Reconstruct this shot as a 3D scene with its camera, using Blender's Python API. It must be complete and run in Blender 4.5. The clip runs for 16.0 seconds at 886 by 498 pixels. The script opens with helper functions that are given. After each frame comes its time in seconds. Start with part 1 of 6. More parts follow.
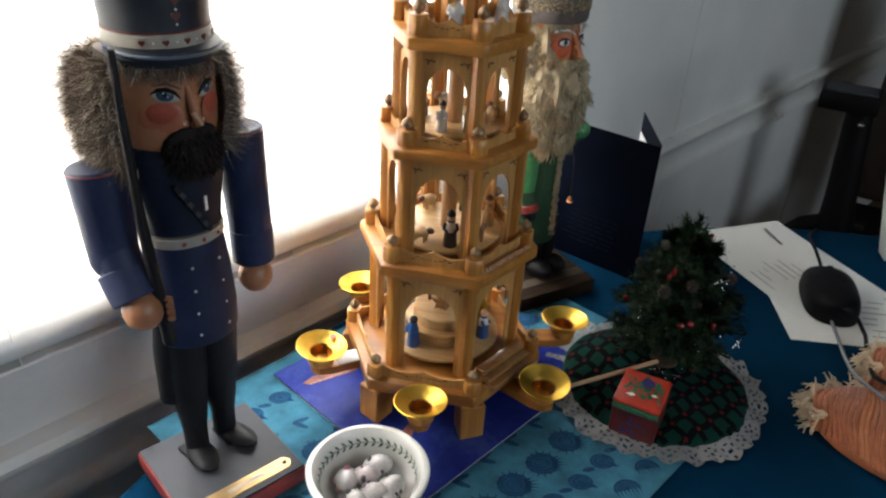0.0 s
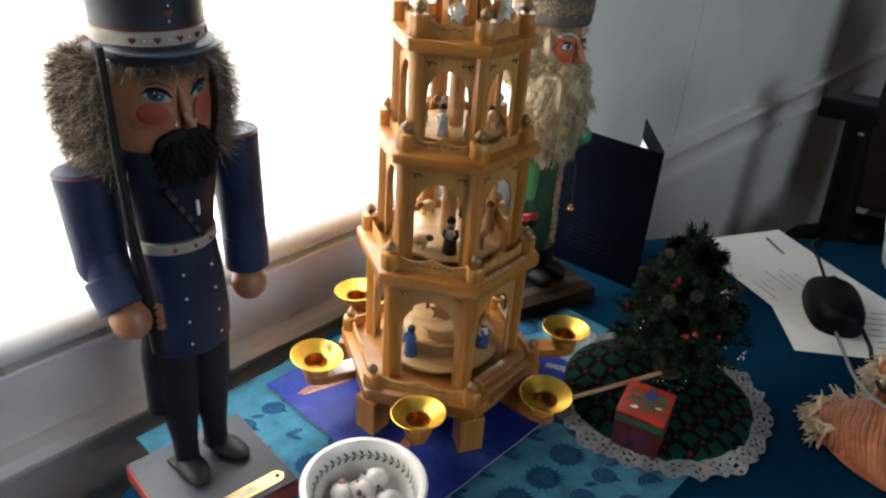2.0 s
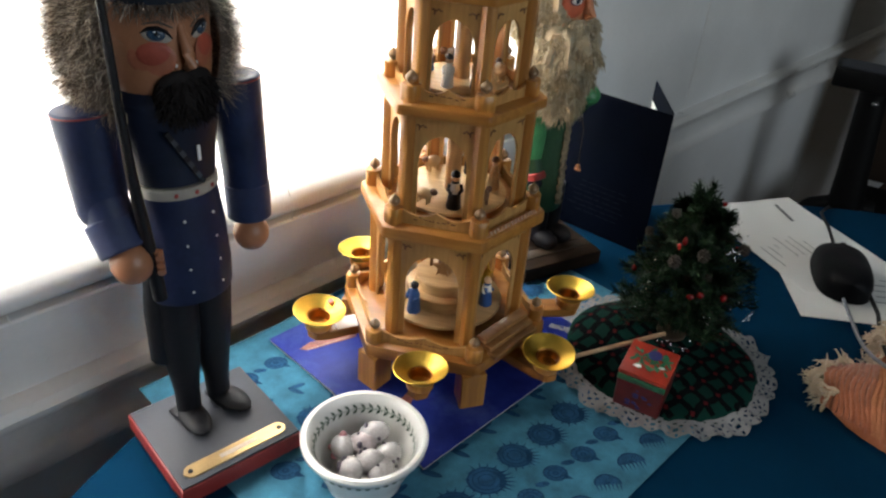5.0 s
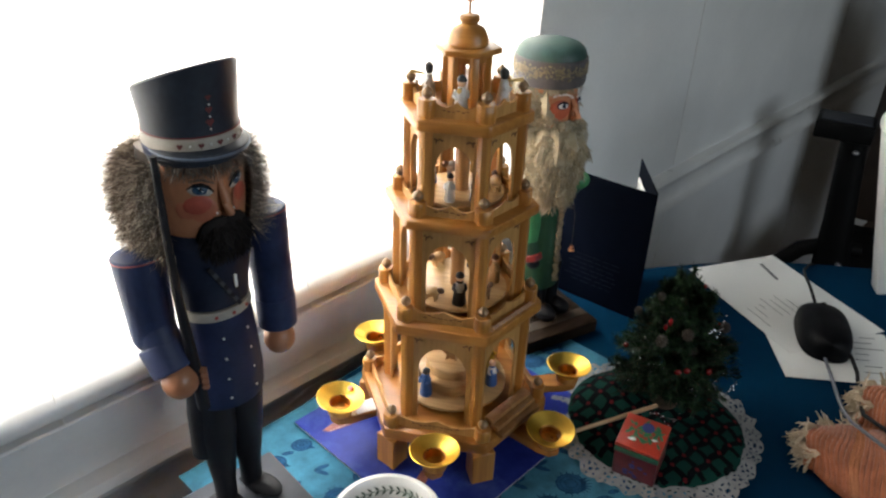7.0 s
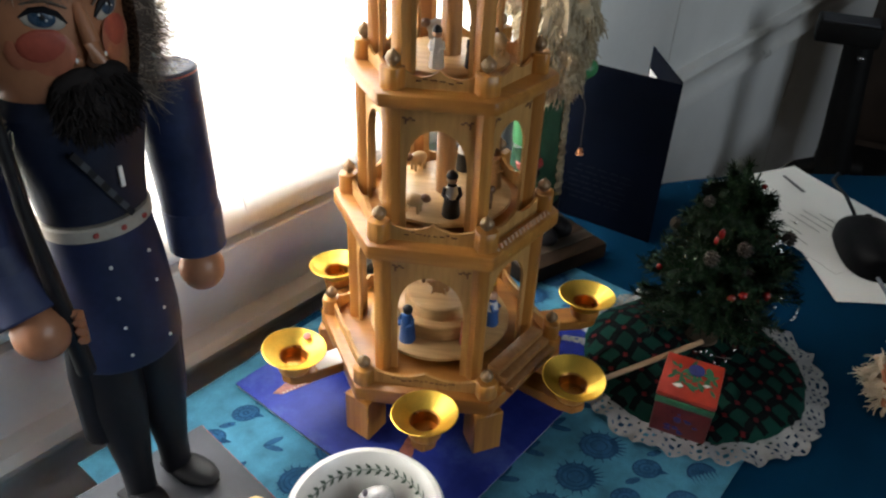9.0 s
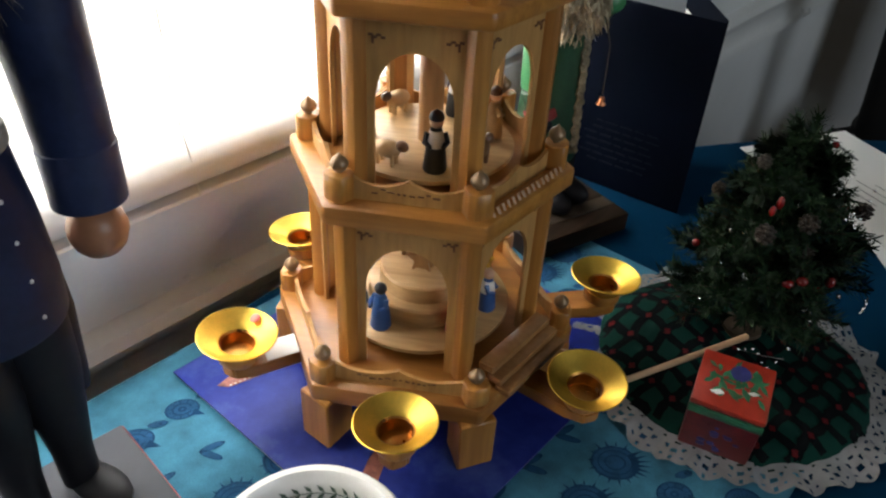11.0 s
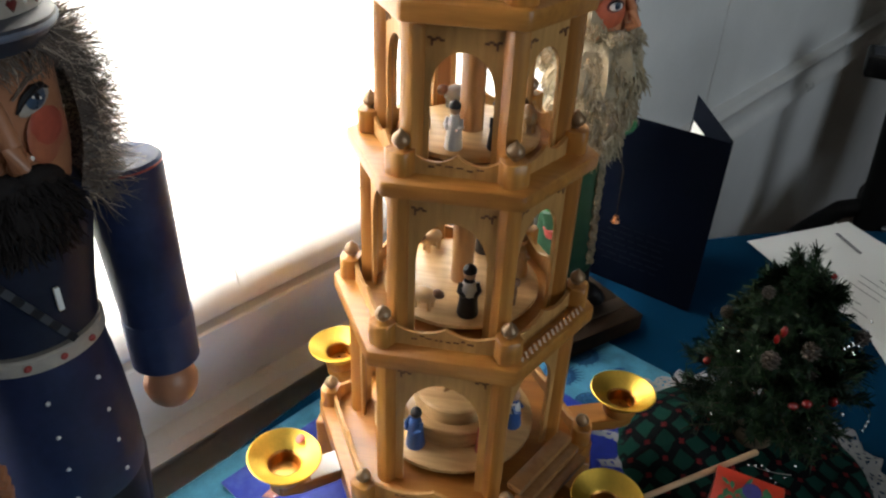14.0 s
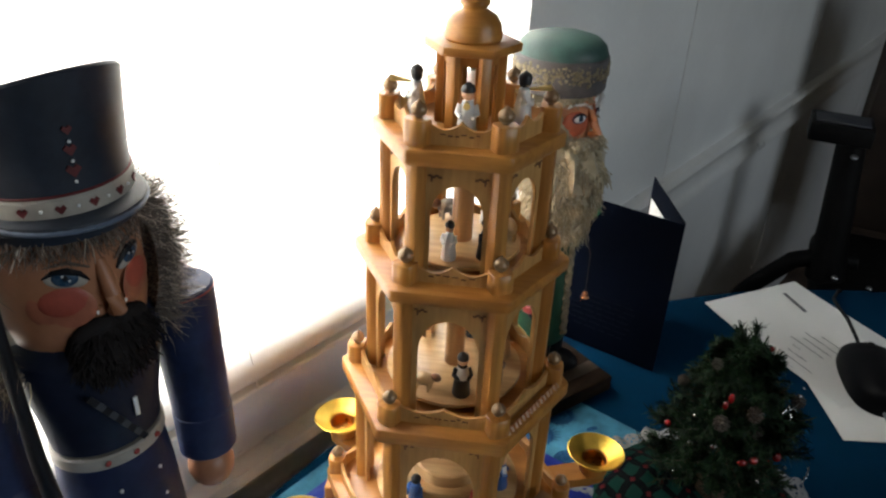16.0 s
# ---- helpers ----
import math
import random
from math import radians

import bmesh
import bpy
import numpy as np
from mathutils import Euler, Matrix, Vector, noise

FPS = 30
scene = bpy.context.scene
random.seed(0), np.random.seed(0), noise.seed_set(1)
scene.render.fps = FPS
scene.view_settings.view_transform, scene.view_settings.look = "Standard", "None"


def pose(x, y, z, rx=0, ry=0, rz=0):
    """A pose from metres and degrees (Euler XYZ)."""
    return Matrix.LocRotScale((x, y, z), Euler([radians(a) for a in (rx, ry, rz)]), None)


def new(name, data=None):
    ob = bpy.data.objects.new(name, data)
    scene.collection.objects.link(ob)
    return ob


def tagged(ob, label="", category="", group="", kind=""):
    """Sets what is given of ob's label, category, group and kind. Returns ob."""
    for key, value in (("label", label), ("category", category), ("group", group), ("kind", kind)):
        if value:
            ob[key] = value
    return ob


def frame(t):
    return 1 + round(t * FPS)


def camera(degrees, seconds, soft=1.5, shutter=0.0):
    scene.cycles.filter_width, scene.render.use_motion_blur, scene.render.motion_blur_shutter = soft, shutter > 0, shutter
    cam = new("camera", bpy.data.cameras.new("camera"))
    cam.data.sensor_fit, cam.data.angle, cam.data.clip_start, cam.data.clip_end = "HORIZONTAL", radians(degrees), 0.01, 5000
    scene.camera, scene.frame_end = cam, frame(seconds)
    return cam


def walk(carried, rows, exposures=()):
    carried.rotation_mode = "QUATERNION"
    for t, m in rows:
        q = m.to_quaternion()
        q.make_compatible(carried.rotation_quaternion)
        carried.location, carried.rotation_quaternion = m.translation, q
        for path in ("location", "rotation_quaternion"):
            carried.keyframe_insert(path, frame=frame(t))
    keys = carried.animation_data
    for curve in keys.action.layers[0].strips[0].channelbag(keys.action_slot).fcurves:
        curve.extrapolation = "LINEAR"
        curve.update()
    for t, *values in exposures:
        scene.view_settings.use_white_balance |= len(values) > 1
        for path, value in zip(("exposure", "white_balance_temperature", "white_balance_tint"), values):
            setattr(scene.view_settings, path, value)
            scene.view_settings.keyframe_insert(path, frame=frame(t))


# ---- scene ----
# ---------------------------------------------------------------- camera
cam = camera(61.6, 16.0, soft=2.3)
METRES, EYE, TILT, LEAN, TURN = 0.65, 1.223, -30.0, -3.0, 0.0
ROWS = [
    (0.0, 0.0, 0.0, 0.0, 0.0, 0.0, -0.0),
    (0.5, -0.0033, 0.0129, -0.0018, -0.44, 1.16, 0.25),
    (1.0, -0.0091, 0.014, 0.0024, -0.36, 1.23, -0.01),
    (1.5, -0.0059, 0.019, 0.0006, -0.64, 0.85, -0.31),
    (2.0, -0.0058, 0.0255, 0.0004, -0.41, 0.55, -0.34),
    (2.5, 0.0008, 0.0204, -0.0002, -0.53, 0.26, -0.78),
    (3.0, -0.0036, 0.0206, -0.0139, 0.15, -0.75, -1.6),
    (5.5, 0.0016, 0.0343, -0.0236, 0.14, -1.43, -1.06),
    (6.0, 0.0074, -0.0194, 0.027, 0.24, -0.09, -0.81),
    (6.5, 0.004, -0.0748, 0.0762, 1.42, 0.33, 0.64),
    (7.0, -0.0028, -0.0677, 0.0644, 0.53, 0.85, 1.02),
    (7.5, -0.0123, -0.027, 0.0302, 0.76, -0.52, 0.64),
    (8.0, -0.0404, 0.0318, 0.0145, -1.96, -2.04, 1.1),
    (8.5, -0.0426, 0.1076, 0.0127, -4.56, -3.51, 2.93),
    (9.0, -0.0392, 0.2025, 0.011, -3.08, -3.04, 2.86),
    (9.5, -0.0182, 0.2663, 0.0055, -2.75, -4.25, 2.25),
    (12.0, -0.0031, 0.3866, -0.0037, -2.05, -5.43, 1.44),
    (12.5, 0.0015, 0.3816, -0.0004, -2.3, -5.25, 1.51),
    (13.0, 0.0024, 0.3727, 0.0046, -2.09, -4.93, 1.81),
    (13.5, -0.0107, 0.343, 0.0438, -1.41, -3.43, 1.87),
    (14.0, -0.0247, 0.313, 0.084, -1.32, -2.1, 1.74),
    (14.5, -0.029, 0.282, 0.1168, -1.44, -0.92, 1.98),
    (15.0, -0.0356, 0.2316, 0.1492, -2.06, 0.26, 2.25),
    (15.5, -0.0459, 0.2024, 0.1566, -2.88, 1.28, 3.17),
    (16.0, -0.0487, 0.2048, 0.1392, -3.52, 0.81, 2.8),
]
walk(cam, [(t, pose(0, 0, EYE, TILT, LEAN, TURN) @ pose(METRES * x, METRES * y, METRES * z, 90 + pitch, roll, yaw)) for t, x, y, z, yaw, pitch, roll in ROWS],
     [(0.0, -0.06), (5.5, -0.02), (7.0, 0.0), (9.0, -0.08), (13.5, -0.16), (15.0, 0.0), (15.5, 0.0), (16.0, -0.22)])

# ---------------------------------------------------------------- light
TABLE = 0.75
WALL_TURN = 46.0                      # the window wall runs at this angle; room frame: x along it, y through it
ROOM = pose(0, 0, 0, 0, 0, WALL_TURN)
WALL_Y = 0.57
WIN_X0, WIN_X1, WIN_Z0, WIN_Z1 = -1.05, 0.775, 0.862, 1.42

world = bpy.data.worlds.new("sky")
scene.world = world
world.use_nodes = True
_n = world.node_tree.nodes
_sky = _n.new("ShaderNodeTexSky")
_sky.sky_type, _sky.sun_disc = "NISHITA", False
_sky.sun_elevation, _sky.sun_rotation = radians(35), radians(-40)
world.node_tree.links.new(_sky.outputs[0], _n["Background"].inputs[0])
_n["Background"].inputs[1].default_value = 0.12


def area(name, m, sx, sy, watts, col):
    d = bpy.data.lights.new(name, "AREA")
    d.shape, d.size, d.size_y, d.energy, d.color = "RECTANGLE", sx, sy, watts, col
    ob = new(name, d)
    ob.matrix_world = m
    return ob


# daylight in the opening behind the blind; fill from an assumed, unseen window opposite
area("window_daylight", ROOM @ pose((WIN_X0 + WIN_X1) / 2, WALL_Y + 0.17, (WIN_Z0 + WIN_Z1) / 2, -90, 0, 0), WIN_X1 - WIN_X0, WIN_Z1 - WIN_Z0, 88, (1.0, 0.985, 0.965))
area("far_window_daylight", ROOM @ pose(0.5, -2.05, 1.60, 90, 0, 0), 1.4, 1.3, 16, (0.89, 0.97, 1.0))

# ---------------------------------------------------------------- materials


class Nodes:
    def __init__(self, name):
        self.mat = bpy.data.materials.new(name)
        self.mat.use_nodes = True
        self.t = self.mat.node_tree
        self.bsdf = self.t.nodes["Principled BSDF"]
        self.coord = None

    def add(self, kind, **kw):
        n = self.t.nodes.new(kind)
        for k, v in kw.items():
            n.inputs[k].default_value = v
        return n

    def link(self, a, b):
        self.t.links.new(a, b)

    def where(self, scale=(1, 1, 1), rot=(0, 0, 0)):
        if self.coord is None:
            self.coord = self.t.nodes.new("ShaderNodeTexCoord")
        m = self.t.nodes.new("ShaderNodeMapping")
        m.inputs["Scale"].default_value = scale
        m.inputs["Rotation"].default_value = rot
        self.link(self.coord.outputs["Object"], m.inputs["Vector"])
        return m.outputs[0]

    def noise(self, scale, detail=4, rough=0.55, stretch=(1, 1, 1)):
        n = self.t.nodes.new("ShaderNodeTexNoise")
        n.inputs["Scale"].default_value, n.inputs["Detail"].default_value, n.inputs["Roughness"].default_value = scale, detail, rough
        self.link(self.where(stretch), n.inputs["Vector"])
        return n.outputs["Fac"]

    def ramp(self, fac, stops):
        r = self.t.nodes.new("ShaderNodeValToRGB")
        e = r.color_ramp.elements
        while len(e) < len(stops):
            e.new(0.5)
        for el, (p, c) in zip(e, stops):
            el.position, el.color = p, (*c, 1)
        self.link(fac, r.inputs[0])
        return r.outputs[0]

    def mix(self, fac, a, b, mode="MIX"):
        m = self.t.nodes.new("ShaderNodeMix")
        m.data_type, m.blend_type = "RGBA", mode
        for sock, v in ((m.inputs[0], fac), (m.inputs[6], a), (m.inputs[7], b)):
            if isinstance(v, (int, float)):
                sock.default_value = v
            elif isinstance(v, tuple):
                sock.default_value = (*v, 1)
            else:
                self.link(v, sock)
        return m.outputs[2]

    def bump(self, fac, strength, dist=0.001):
        b = self.t.nodes.new("ShaderNodeBump")
        b.inputs["Strength"].default_value, b.inputs["Distance"].default_value = strength, dist
        self.link(fac, b.inputs["Height"])
        self.link(b.outputs[0], self.bsdf.inputs["Normal"])


def shade(c, k):
    return tuple(min(1.0, v * k) for v in c)


def surf(name, col, rough=0.5, metal=0.0, var=0.2, scale=25, grain=300, bump=0.15, coat=0.0, sheen=0.0, stretch=(1, 1, 1), spec=0.5):
    """A surface with stains at one scale and grain at another."""
    n = Nodes(name)
    big, fine = n.noise(scale, 5, 0.6), n.noise(grain, 3, 0.5, stretch)
    c1 = n.ramp(big, [(0.3, shade(col, 1 - var)), (0.7, shade(col, 1 + var))])
    c2 = n.ramp(fine, [(0.3, (1 - var * 0.6,) * 3), (0.7, (1.0,) * 3)])
    n.link(n.mix(1.0, c1, c2, "MULTIPLY"), n.bsdf.inputs["Base Color"])
    r = n.ramp(big, [(0.3, (max(0.03, rough - 0.08),) * 3), (0.7, (min(1, rough + 0.08),) * 3)])
    n.link(r, n.bsdf.inputs["Roughness"])
    n.bsdf.inputs["Metallic"].default_value = metal
    n.bsdf.inputs["Coat Weight"].default_value = coat
    n.bsdf.inputs["Sheen Weight"].default_value = sheen
    n.bsdf.inputs["Specular IOR Level"].default_value = spec
    if bump:
        n.bump(fine, bump)
    return n.mat


def wood(name, light, dark, stretch, rough=0.4, coat=0.25, spec=0.5):
    """Straight-grained varnished wood; the grain runs along the axis with the smallest stretch."""
    n = Nodes(name)
    rings = n.noise(55, 4, 0.6, stretch)
    fine = n.noise(260, 3, 0.6, stretch)
    big = n.noise(14, 2, 0.5)
    c = n.ramp(rings, [(0.25, dark), (0.5, tuple((a + b) / 2 for a, b in zip(light, dark))), (0.68, light)])
    c = n.mix(1.0, c, n.ramp(fine, [(0.3, (0.78, 0.74, 0.68)), (0.62, (1, 1, 1))]), "MULTIPLY")
    c = n.mix(1.0, c, n.ramp(big, [(0.3, (0.86, 0.82, 0.78)), (0.7, (1, 1, 1))]), "MULTIPLY")
    info = n.t.nodes.new("ShaderNodeObjectInfo")
    c = n.mix(1.0, c, n.ramp(info.outputs["Random"], [(0.0, (0.86, 0.83, 0.79)), (1.0, (1, 1, 1))]), "MULTIPLY")
    n.link(c, n.bsdf.inputs["Base Color"])
    n.bsdf.inputs["Roughness"].default_value = rough
    n.bsdf.inputs["Coat Weight"].default_value = coat
    n.bsdf.inputs["Coat Roughness"].default_value = 0.25
    n.bsdf.inputs["Specular IOR Level"].default_value = spec
    n.bump(fine, 0.12, 0.0006)
    return n.mat


PINE, PINE_D = (0.64, 0.305, 0.066), (0.40, 0.152, 0.027)
wood_up = wood("pine_upright", PINE, PINE_D, (1, 1, 0.08))
wood_flat = wood("pine_flat", PINE, PINE_D, (0.1, 1, 1))
wood_pale = wood("pale_plywood", (0.68, 0.40, 0.145), (0.53, 0.28, 0.085), (1, 1, 0.12), 0.5, 0.1)
wood_disc = wood("pale_disc", (0.78, 0.55, 0.28), (0.66, 0.42, 0.18), (0.12, 1, 1), 0.4, 0.2)
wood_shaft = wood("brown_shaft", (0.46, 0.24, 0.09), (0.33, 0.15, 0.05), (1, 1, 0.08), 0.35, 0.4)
ball_grey = surf("silvered_bead", (0.30, 0.185, 0.095), 0.34, 0.35, 0.3, 90, 500, 0.1, 0.3)
ink = surf("burnt_ink", (0.16, 0.07, 0.03), 0.7, 0, 0.2)
brass = surf("brass", (0.80, 0.53, 0.09), 0.40, 1.0, 0.14, 60, 700, 0.05)
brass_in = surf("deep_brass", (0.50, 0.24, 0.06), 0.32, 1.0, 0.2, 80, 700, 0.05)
wax_red = surf("red_wax", (0.62, 0.12, 0.08), 0.4, 0, 0.15)
white_paint = surf("white_wall_paint", (0.84, 0.84, 0.83), 0.55, 0, 0.05, 6, 160, 0.12)
white_trim = surf("white_gloss_trim", (0.86, 0.85, 0.83), 0.35, 0, 0.05, 10, 200, 0.06, 0.2)
# unseen ceiling and walls are kept dark to hold down bounced light
ceil_paint = surf("ceiling_paint", (0.36, 0.35, 0.335), 0.8, 0, 0.04, 5, 120, 0.2)
tan_paint = surf("tan_wall_paint", (0.22, 0.18, 0.14), 0.6, 0, 0.06, 6, 160, 0.12)
carpet = surf("brown_carpet", (0.10, 0.07, 0.055), 0.95, 0, 0.35, 12, 400, 0.6, spec=0.12)
cup_plain = surf("white_glazed_china", (0.80, 0.79, 0.76), 0.16, 0, 0.04, 30, 300, 0.02, 0.5)
leaf_ink = surf("green_leaf_glaze", (0.075, 0.12, 0.085), 0.3, 0, 0.3, 90)
egg_mats = [surf("egg_glaze", c, 0.25, 0, 0.18, 160, 500, 0.05, 0.4) for c in ((0.50, 0.48, 0.48), (0.47, 0.40, 0.40), (0.40, 0.38, 0.38))]
egg_ink = surf("egg_print", (0.12, 0.10, 0.13), 0.4, 0, 0.3, 200)
egg_pink = surf("egg_pink", (0.55, 0.25, 0.27), 0.4, 0, 0.3, 200)
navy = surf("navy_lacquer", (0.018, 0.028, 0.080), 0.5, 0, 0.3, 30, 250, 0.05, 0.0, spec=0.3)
# the sleeves' navy again, with the coat skirt's shade put into the colour
shaded_navy = surf("skirt_navy_lacquer", (0.012, 0.019, 0.058), 0.5, 0, 0.3, 30, 250, 0.05, spec=0.3)
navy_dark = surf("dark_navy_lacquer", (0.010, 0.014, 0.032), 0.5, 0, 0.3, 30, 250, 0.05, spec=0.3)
hat_dark = surf("hat_dark_lacquer", (0.020, 0.026, 0.040), 0.48, 0, 0.3, 30, 250, 0.05, spec=0.35)
black_paint = surf("black_lacquer", (0.008, 0.008, 0.011), 0.55, 0, 0.3, 30, 250, 0.05, spec=0.3)
plaque_brass = surf("dull_brass_plaque", (0.52, 0.36, 0.17), 0.42, 0.85, 0.2, 40, 600, 0.05)
slate = surf("slate_grey_paint", (0.040, 0.044, 0.056), 0.6, 0, 0.12, 30, 300, 0.06)
red_paint = surf("dull_red_paint", (0.30, 0.035, 0.03), 0.42, 0, 0.2, 30, 300, 0.05)
cream_paint = surf("cream_paint", (0.36, 0.33, 0.29), 0.5, 0, 0.15, 60)
skin_wood = surf("pink_stained_wood", (0.38, 0.165, 0.085), 0.42, 0, 0.12, 40, 300, 0.05, 0.15)
rosy = surf("rosy_paint", (0.385, 0.128, 0.072), 0.5, 0, 0.2, 60)
blue_eye = surf("blue_eye_paint", (0.035, 0.070, 0.12), 0.3, 0, 0.2, 200)
white_dot = surf("white_dot_paint", (0.80, 0.80, 0.80), 0.4, 0, 0.05)
cuff_blue = surf("cuff_blue_lacquer", (0.030, 0.042, 0.105), 0.5, 0, 0.2, 40, 250, 0.05, spec=0.3)
flush_red = surf("flush_red_paint", (0.370, 0.075, 0.048), 0.5, 0, 0.25, 60)
heart_red = surf("dark_heart_red_paint", (0.11, 0.012, 0.014), 0.45, 0, 0.25, 60)
rim_blue = surf("grey_blue_rim_paint", (0.10, 0.13, 0.19), 0.45, 0, 0.2, 60)
brown_fur = surf("brown_fur", (0.13, 0.088, 0.062), 0.85, 0, 0.4, 60, 400, 0, 0, 0.4)
tan_fur = surf("tan_fur", (0.60, 0.49, 0.38), 0.85, 0, 0.3, 60, 400, 0, 0, 0.4)
black_fur = surf("black_fur", (0.019, 0.016, 0.016), 0.8, 0, 0.3, 60, 400, 0, spec=0.12)
cream_fur = surf("cream_curls", (0.53, 0.44, 0.29), 0.85, 0, 0.25, 60, 400, 0, 0, 0.4)
grey_fur = surf("grey_curls", (0.42, 0.345, 0.225), 0.85, 0, 0.25, 60, 400, 0, 0, 0.4)
face_orange = surf("orange_face_paint", (0.60, 0.25, 0.12), 0.5, 0, 0.18, 90)
face_red = surf("red_cheek_paint", (0.56, 0.125, 0.052), 0.5, 0, 0.2, 90)
plum_paint = surf("plum_eye_rim_paint", (0.14, 0.055, 0.070), 0.5, 0, 0.2, 90)
copper = surf("copper_bell", (0.55, 0.22, 0.10), 0.3, 0.9, 0.2, 200)
coat_green = surf("green_coat_paint", (0.020, 0.075, 0.035), 0.45, 0, 0.25, 40, 250, 0.05, 0.2)
coat_bright = surf("bright_green_paint", (0.06, 0.26, 0.10), 0.45, 0, 0.2, 40, 250, 0.05, 0.2)
hat_green = surf("sage_hat_paint", (0.040, 0.092, 0.080), 0.5, 0, 0.3, 50, 250, 0.08)
hat_band = surf("grey_band_paint", (0.105, 0.095, 0.095), 0.6, 0, 0.3, 60)
gold_braid = surf("gold_braid", (0.30, 0.245, 0.155), 0.5, 0.2, 0.35, 220, 700, 0.3)
base_brown = wood("dark_brown_base", (0.034, 0.020, 0.012), (0.014, 0.009, 0.006), (0.1, 1, 1), 0.7, 0.0, 0.12)
base_tan = surf("worn_tan_stripe", (0.050, 0.032, 0.019), 0.6, 0, 0.3, 40)
teal_cloth = surf("blue_tablecloth_weave", (0.0015, 0.027, 0.066), 0.9, 0, 0.16, 9, 1400, 0.35, spec=0.03)
runner_fill = surf("sea_print_mid_blue", (0.020, 0.085, 0.185), 0.85, 0, 0.30, 120, 1300, 0.2, spec=0.12)
runner_cloth = surf("light_blue_print_cotton", (0.055, 0.200, 0.300), 0.85, 0, 0.34, 40, 1300, 0.3, spec=0.12)
runner_ink = surf("sea_print_blue", (0.010, 0.052, 0.125), 0.85, 0, 0.25, 90, 1300, 0.2, spec=0.12)
page_edge = surf("paper_edges", (0.55, 0.53, 0.48), 0.8, 0, 0.1)
paper = surf("white_office_paper", (0.76, 0.76, 0.74), 0.7, 0, 0.03, 8, 400, 0.04)
print_grey = surf("grey_toner", (0.16, 0.16, 0.17), 0.7, 0, 0.1)
ship_print = surf("ship_print_brown", (0.30, 0.10, 0.07), 0.5, 0, 0.45, 160, 600, 0)
pale_print = surf("pale_print", (0.50, 0.42, 0.36), 0.5, 0, 0.3, 160)
mouse_black = surf("matt_black_plastic", (0.004, 0.004, 0.005), 0.45, 0, 0.15, 40, 900, 0.1, spec=0.09)
mouse_gloss = surf("black_rubber", (0.012, 0.012, 0.013), 0.6, 0, 0.15, 40, 900, 0.1, spec=0.2)
grey_cable = surf("grey_cable", (0.17, 0.18, 0.21), 0.45, 0, 0.1)
card_navy = surf("navy_card", (0.0022, 0.0040, 0.0100), 0.6, 0, 0.25, 14, 500, 0.05, spec=0.04)
card_print = surf("faded_card_print", (0.0046, 0.0064, 0.0118), 0.5, 0, 0.2, spec=0.12)
coral_yarn = surf("coral_chenille", (0.42, 0.145, 0.072), 0.95, 0, 0.25, 60, 900, 0.5, 0, 0.4, spec=0.12)
peach_yarn = surf("peach_chenille", (0.48, 0.20, 0.10), 0.95, 0, 0.25, 60, 900, 0.5, spec=0.1)
cream_yarn = surf("cream_fringe", (0.62, 0.50, 0.36), 0.95, 0, 0.2, 90, 900, 0.3, 0, 0.3, spec=0.12)
needle = surf("fir_needles", (0.008, 0.020, 0.009), 0.6, 0, 0.4, 90, 500, 0, spec=0.12)
needle_b = surf("fir_needles_pale", (0.019, 0.042, 0.016), 0.6, 0, 0.4, 90, 500, 0, spec=0.12)
bark = surf("twig_brown", (0.07, 0.045, 0.025), 0.85, 0, 0.3, 90, 500, 0.3)
cone_brown = surf("frosted_cone", (0.034, 0.022, 0.015), 0.7, 0, 0.4, 300)
berry_red = surf("red_berry", (0.22, 0.010, 0.009), 0.2, 0, 0.15, 90, 400, 0.03, 0.4)
bead_silver = surf("silver_bead", (0.85, 0.85, 0.86), 0.08, 1.0, 0.05)
lace = surf("white_cotton_lace", (0.27, 0.27, 0.28), 0.9, 0, 0.12, 60, 900, 0.3, spec=0.12)
green_cloth = surf("green_quilt_cotton", (0.004, 0.038, 0.028), 0.9, 0, 0.15, 30, 1300, 0.3, spec=0.12)
black_thread = surf("black_stitch_band", (0.0025, 0.004, 0.005), 0.9, 0, 0.2, 60, 1300, 0.3, spec=0.12)
red_thread = surf("red_stitch_cross", (0.11, 0.010, 0.012), 0.9, 0, 0.2, 60, spec=0.12)
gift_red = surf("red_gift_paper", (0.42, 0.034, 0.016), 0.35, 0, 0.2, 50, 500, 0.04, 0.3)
# darker red for the box body carries the shade on its sides
gift_shaded = surf("dark_red_gift_paper", (0.13, 0.011, 0.011), 0.35, 0, 0.3, 90, 500, 0.04, 0.3)
gift_green = surf("green_print", (0.03, 0.16, 0.075), 0.4, 0, 0.3, 160, 500, 0, 0.2)
gift_blue = surf("blue_print", (0.03, 0.035, 0.17), 0.4, 0, 0.2, 160, 500, 0, 0.2)
bamboo = wood("pale_dowel", (0.50, 0.34, 0.20), (0.38, 0.24, 0.13), (0.1, 1, 1), 0.55, 0.05)
chair_black = surf("black_chair_plastic", (0.006, 0.0058, 0.006), 0.5, 0, 0.2, 30, 700, 0.15, spec=0.12)
chair_leather = surf("dark_brown_leather", (0.035, 0.022, 0.016), 0.5, 0, 0.3, 25, 500, 0.3)
steel = surf("bolt_steel", (0.45, 0.45, 0.46), 0.35, 1.0, 0.1)
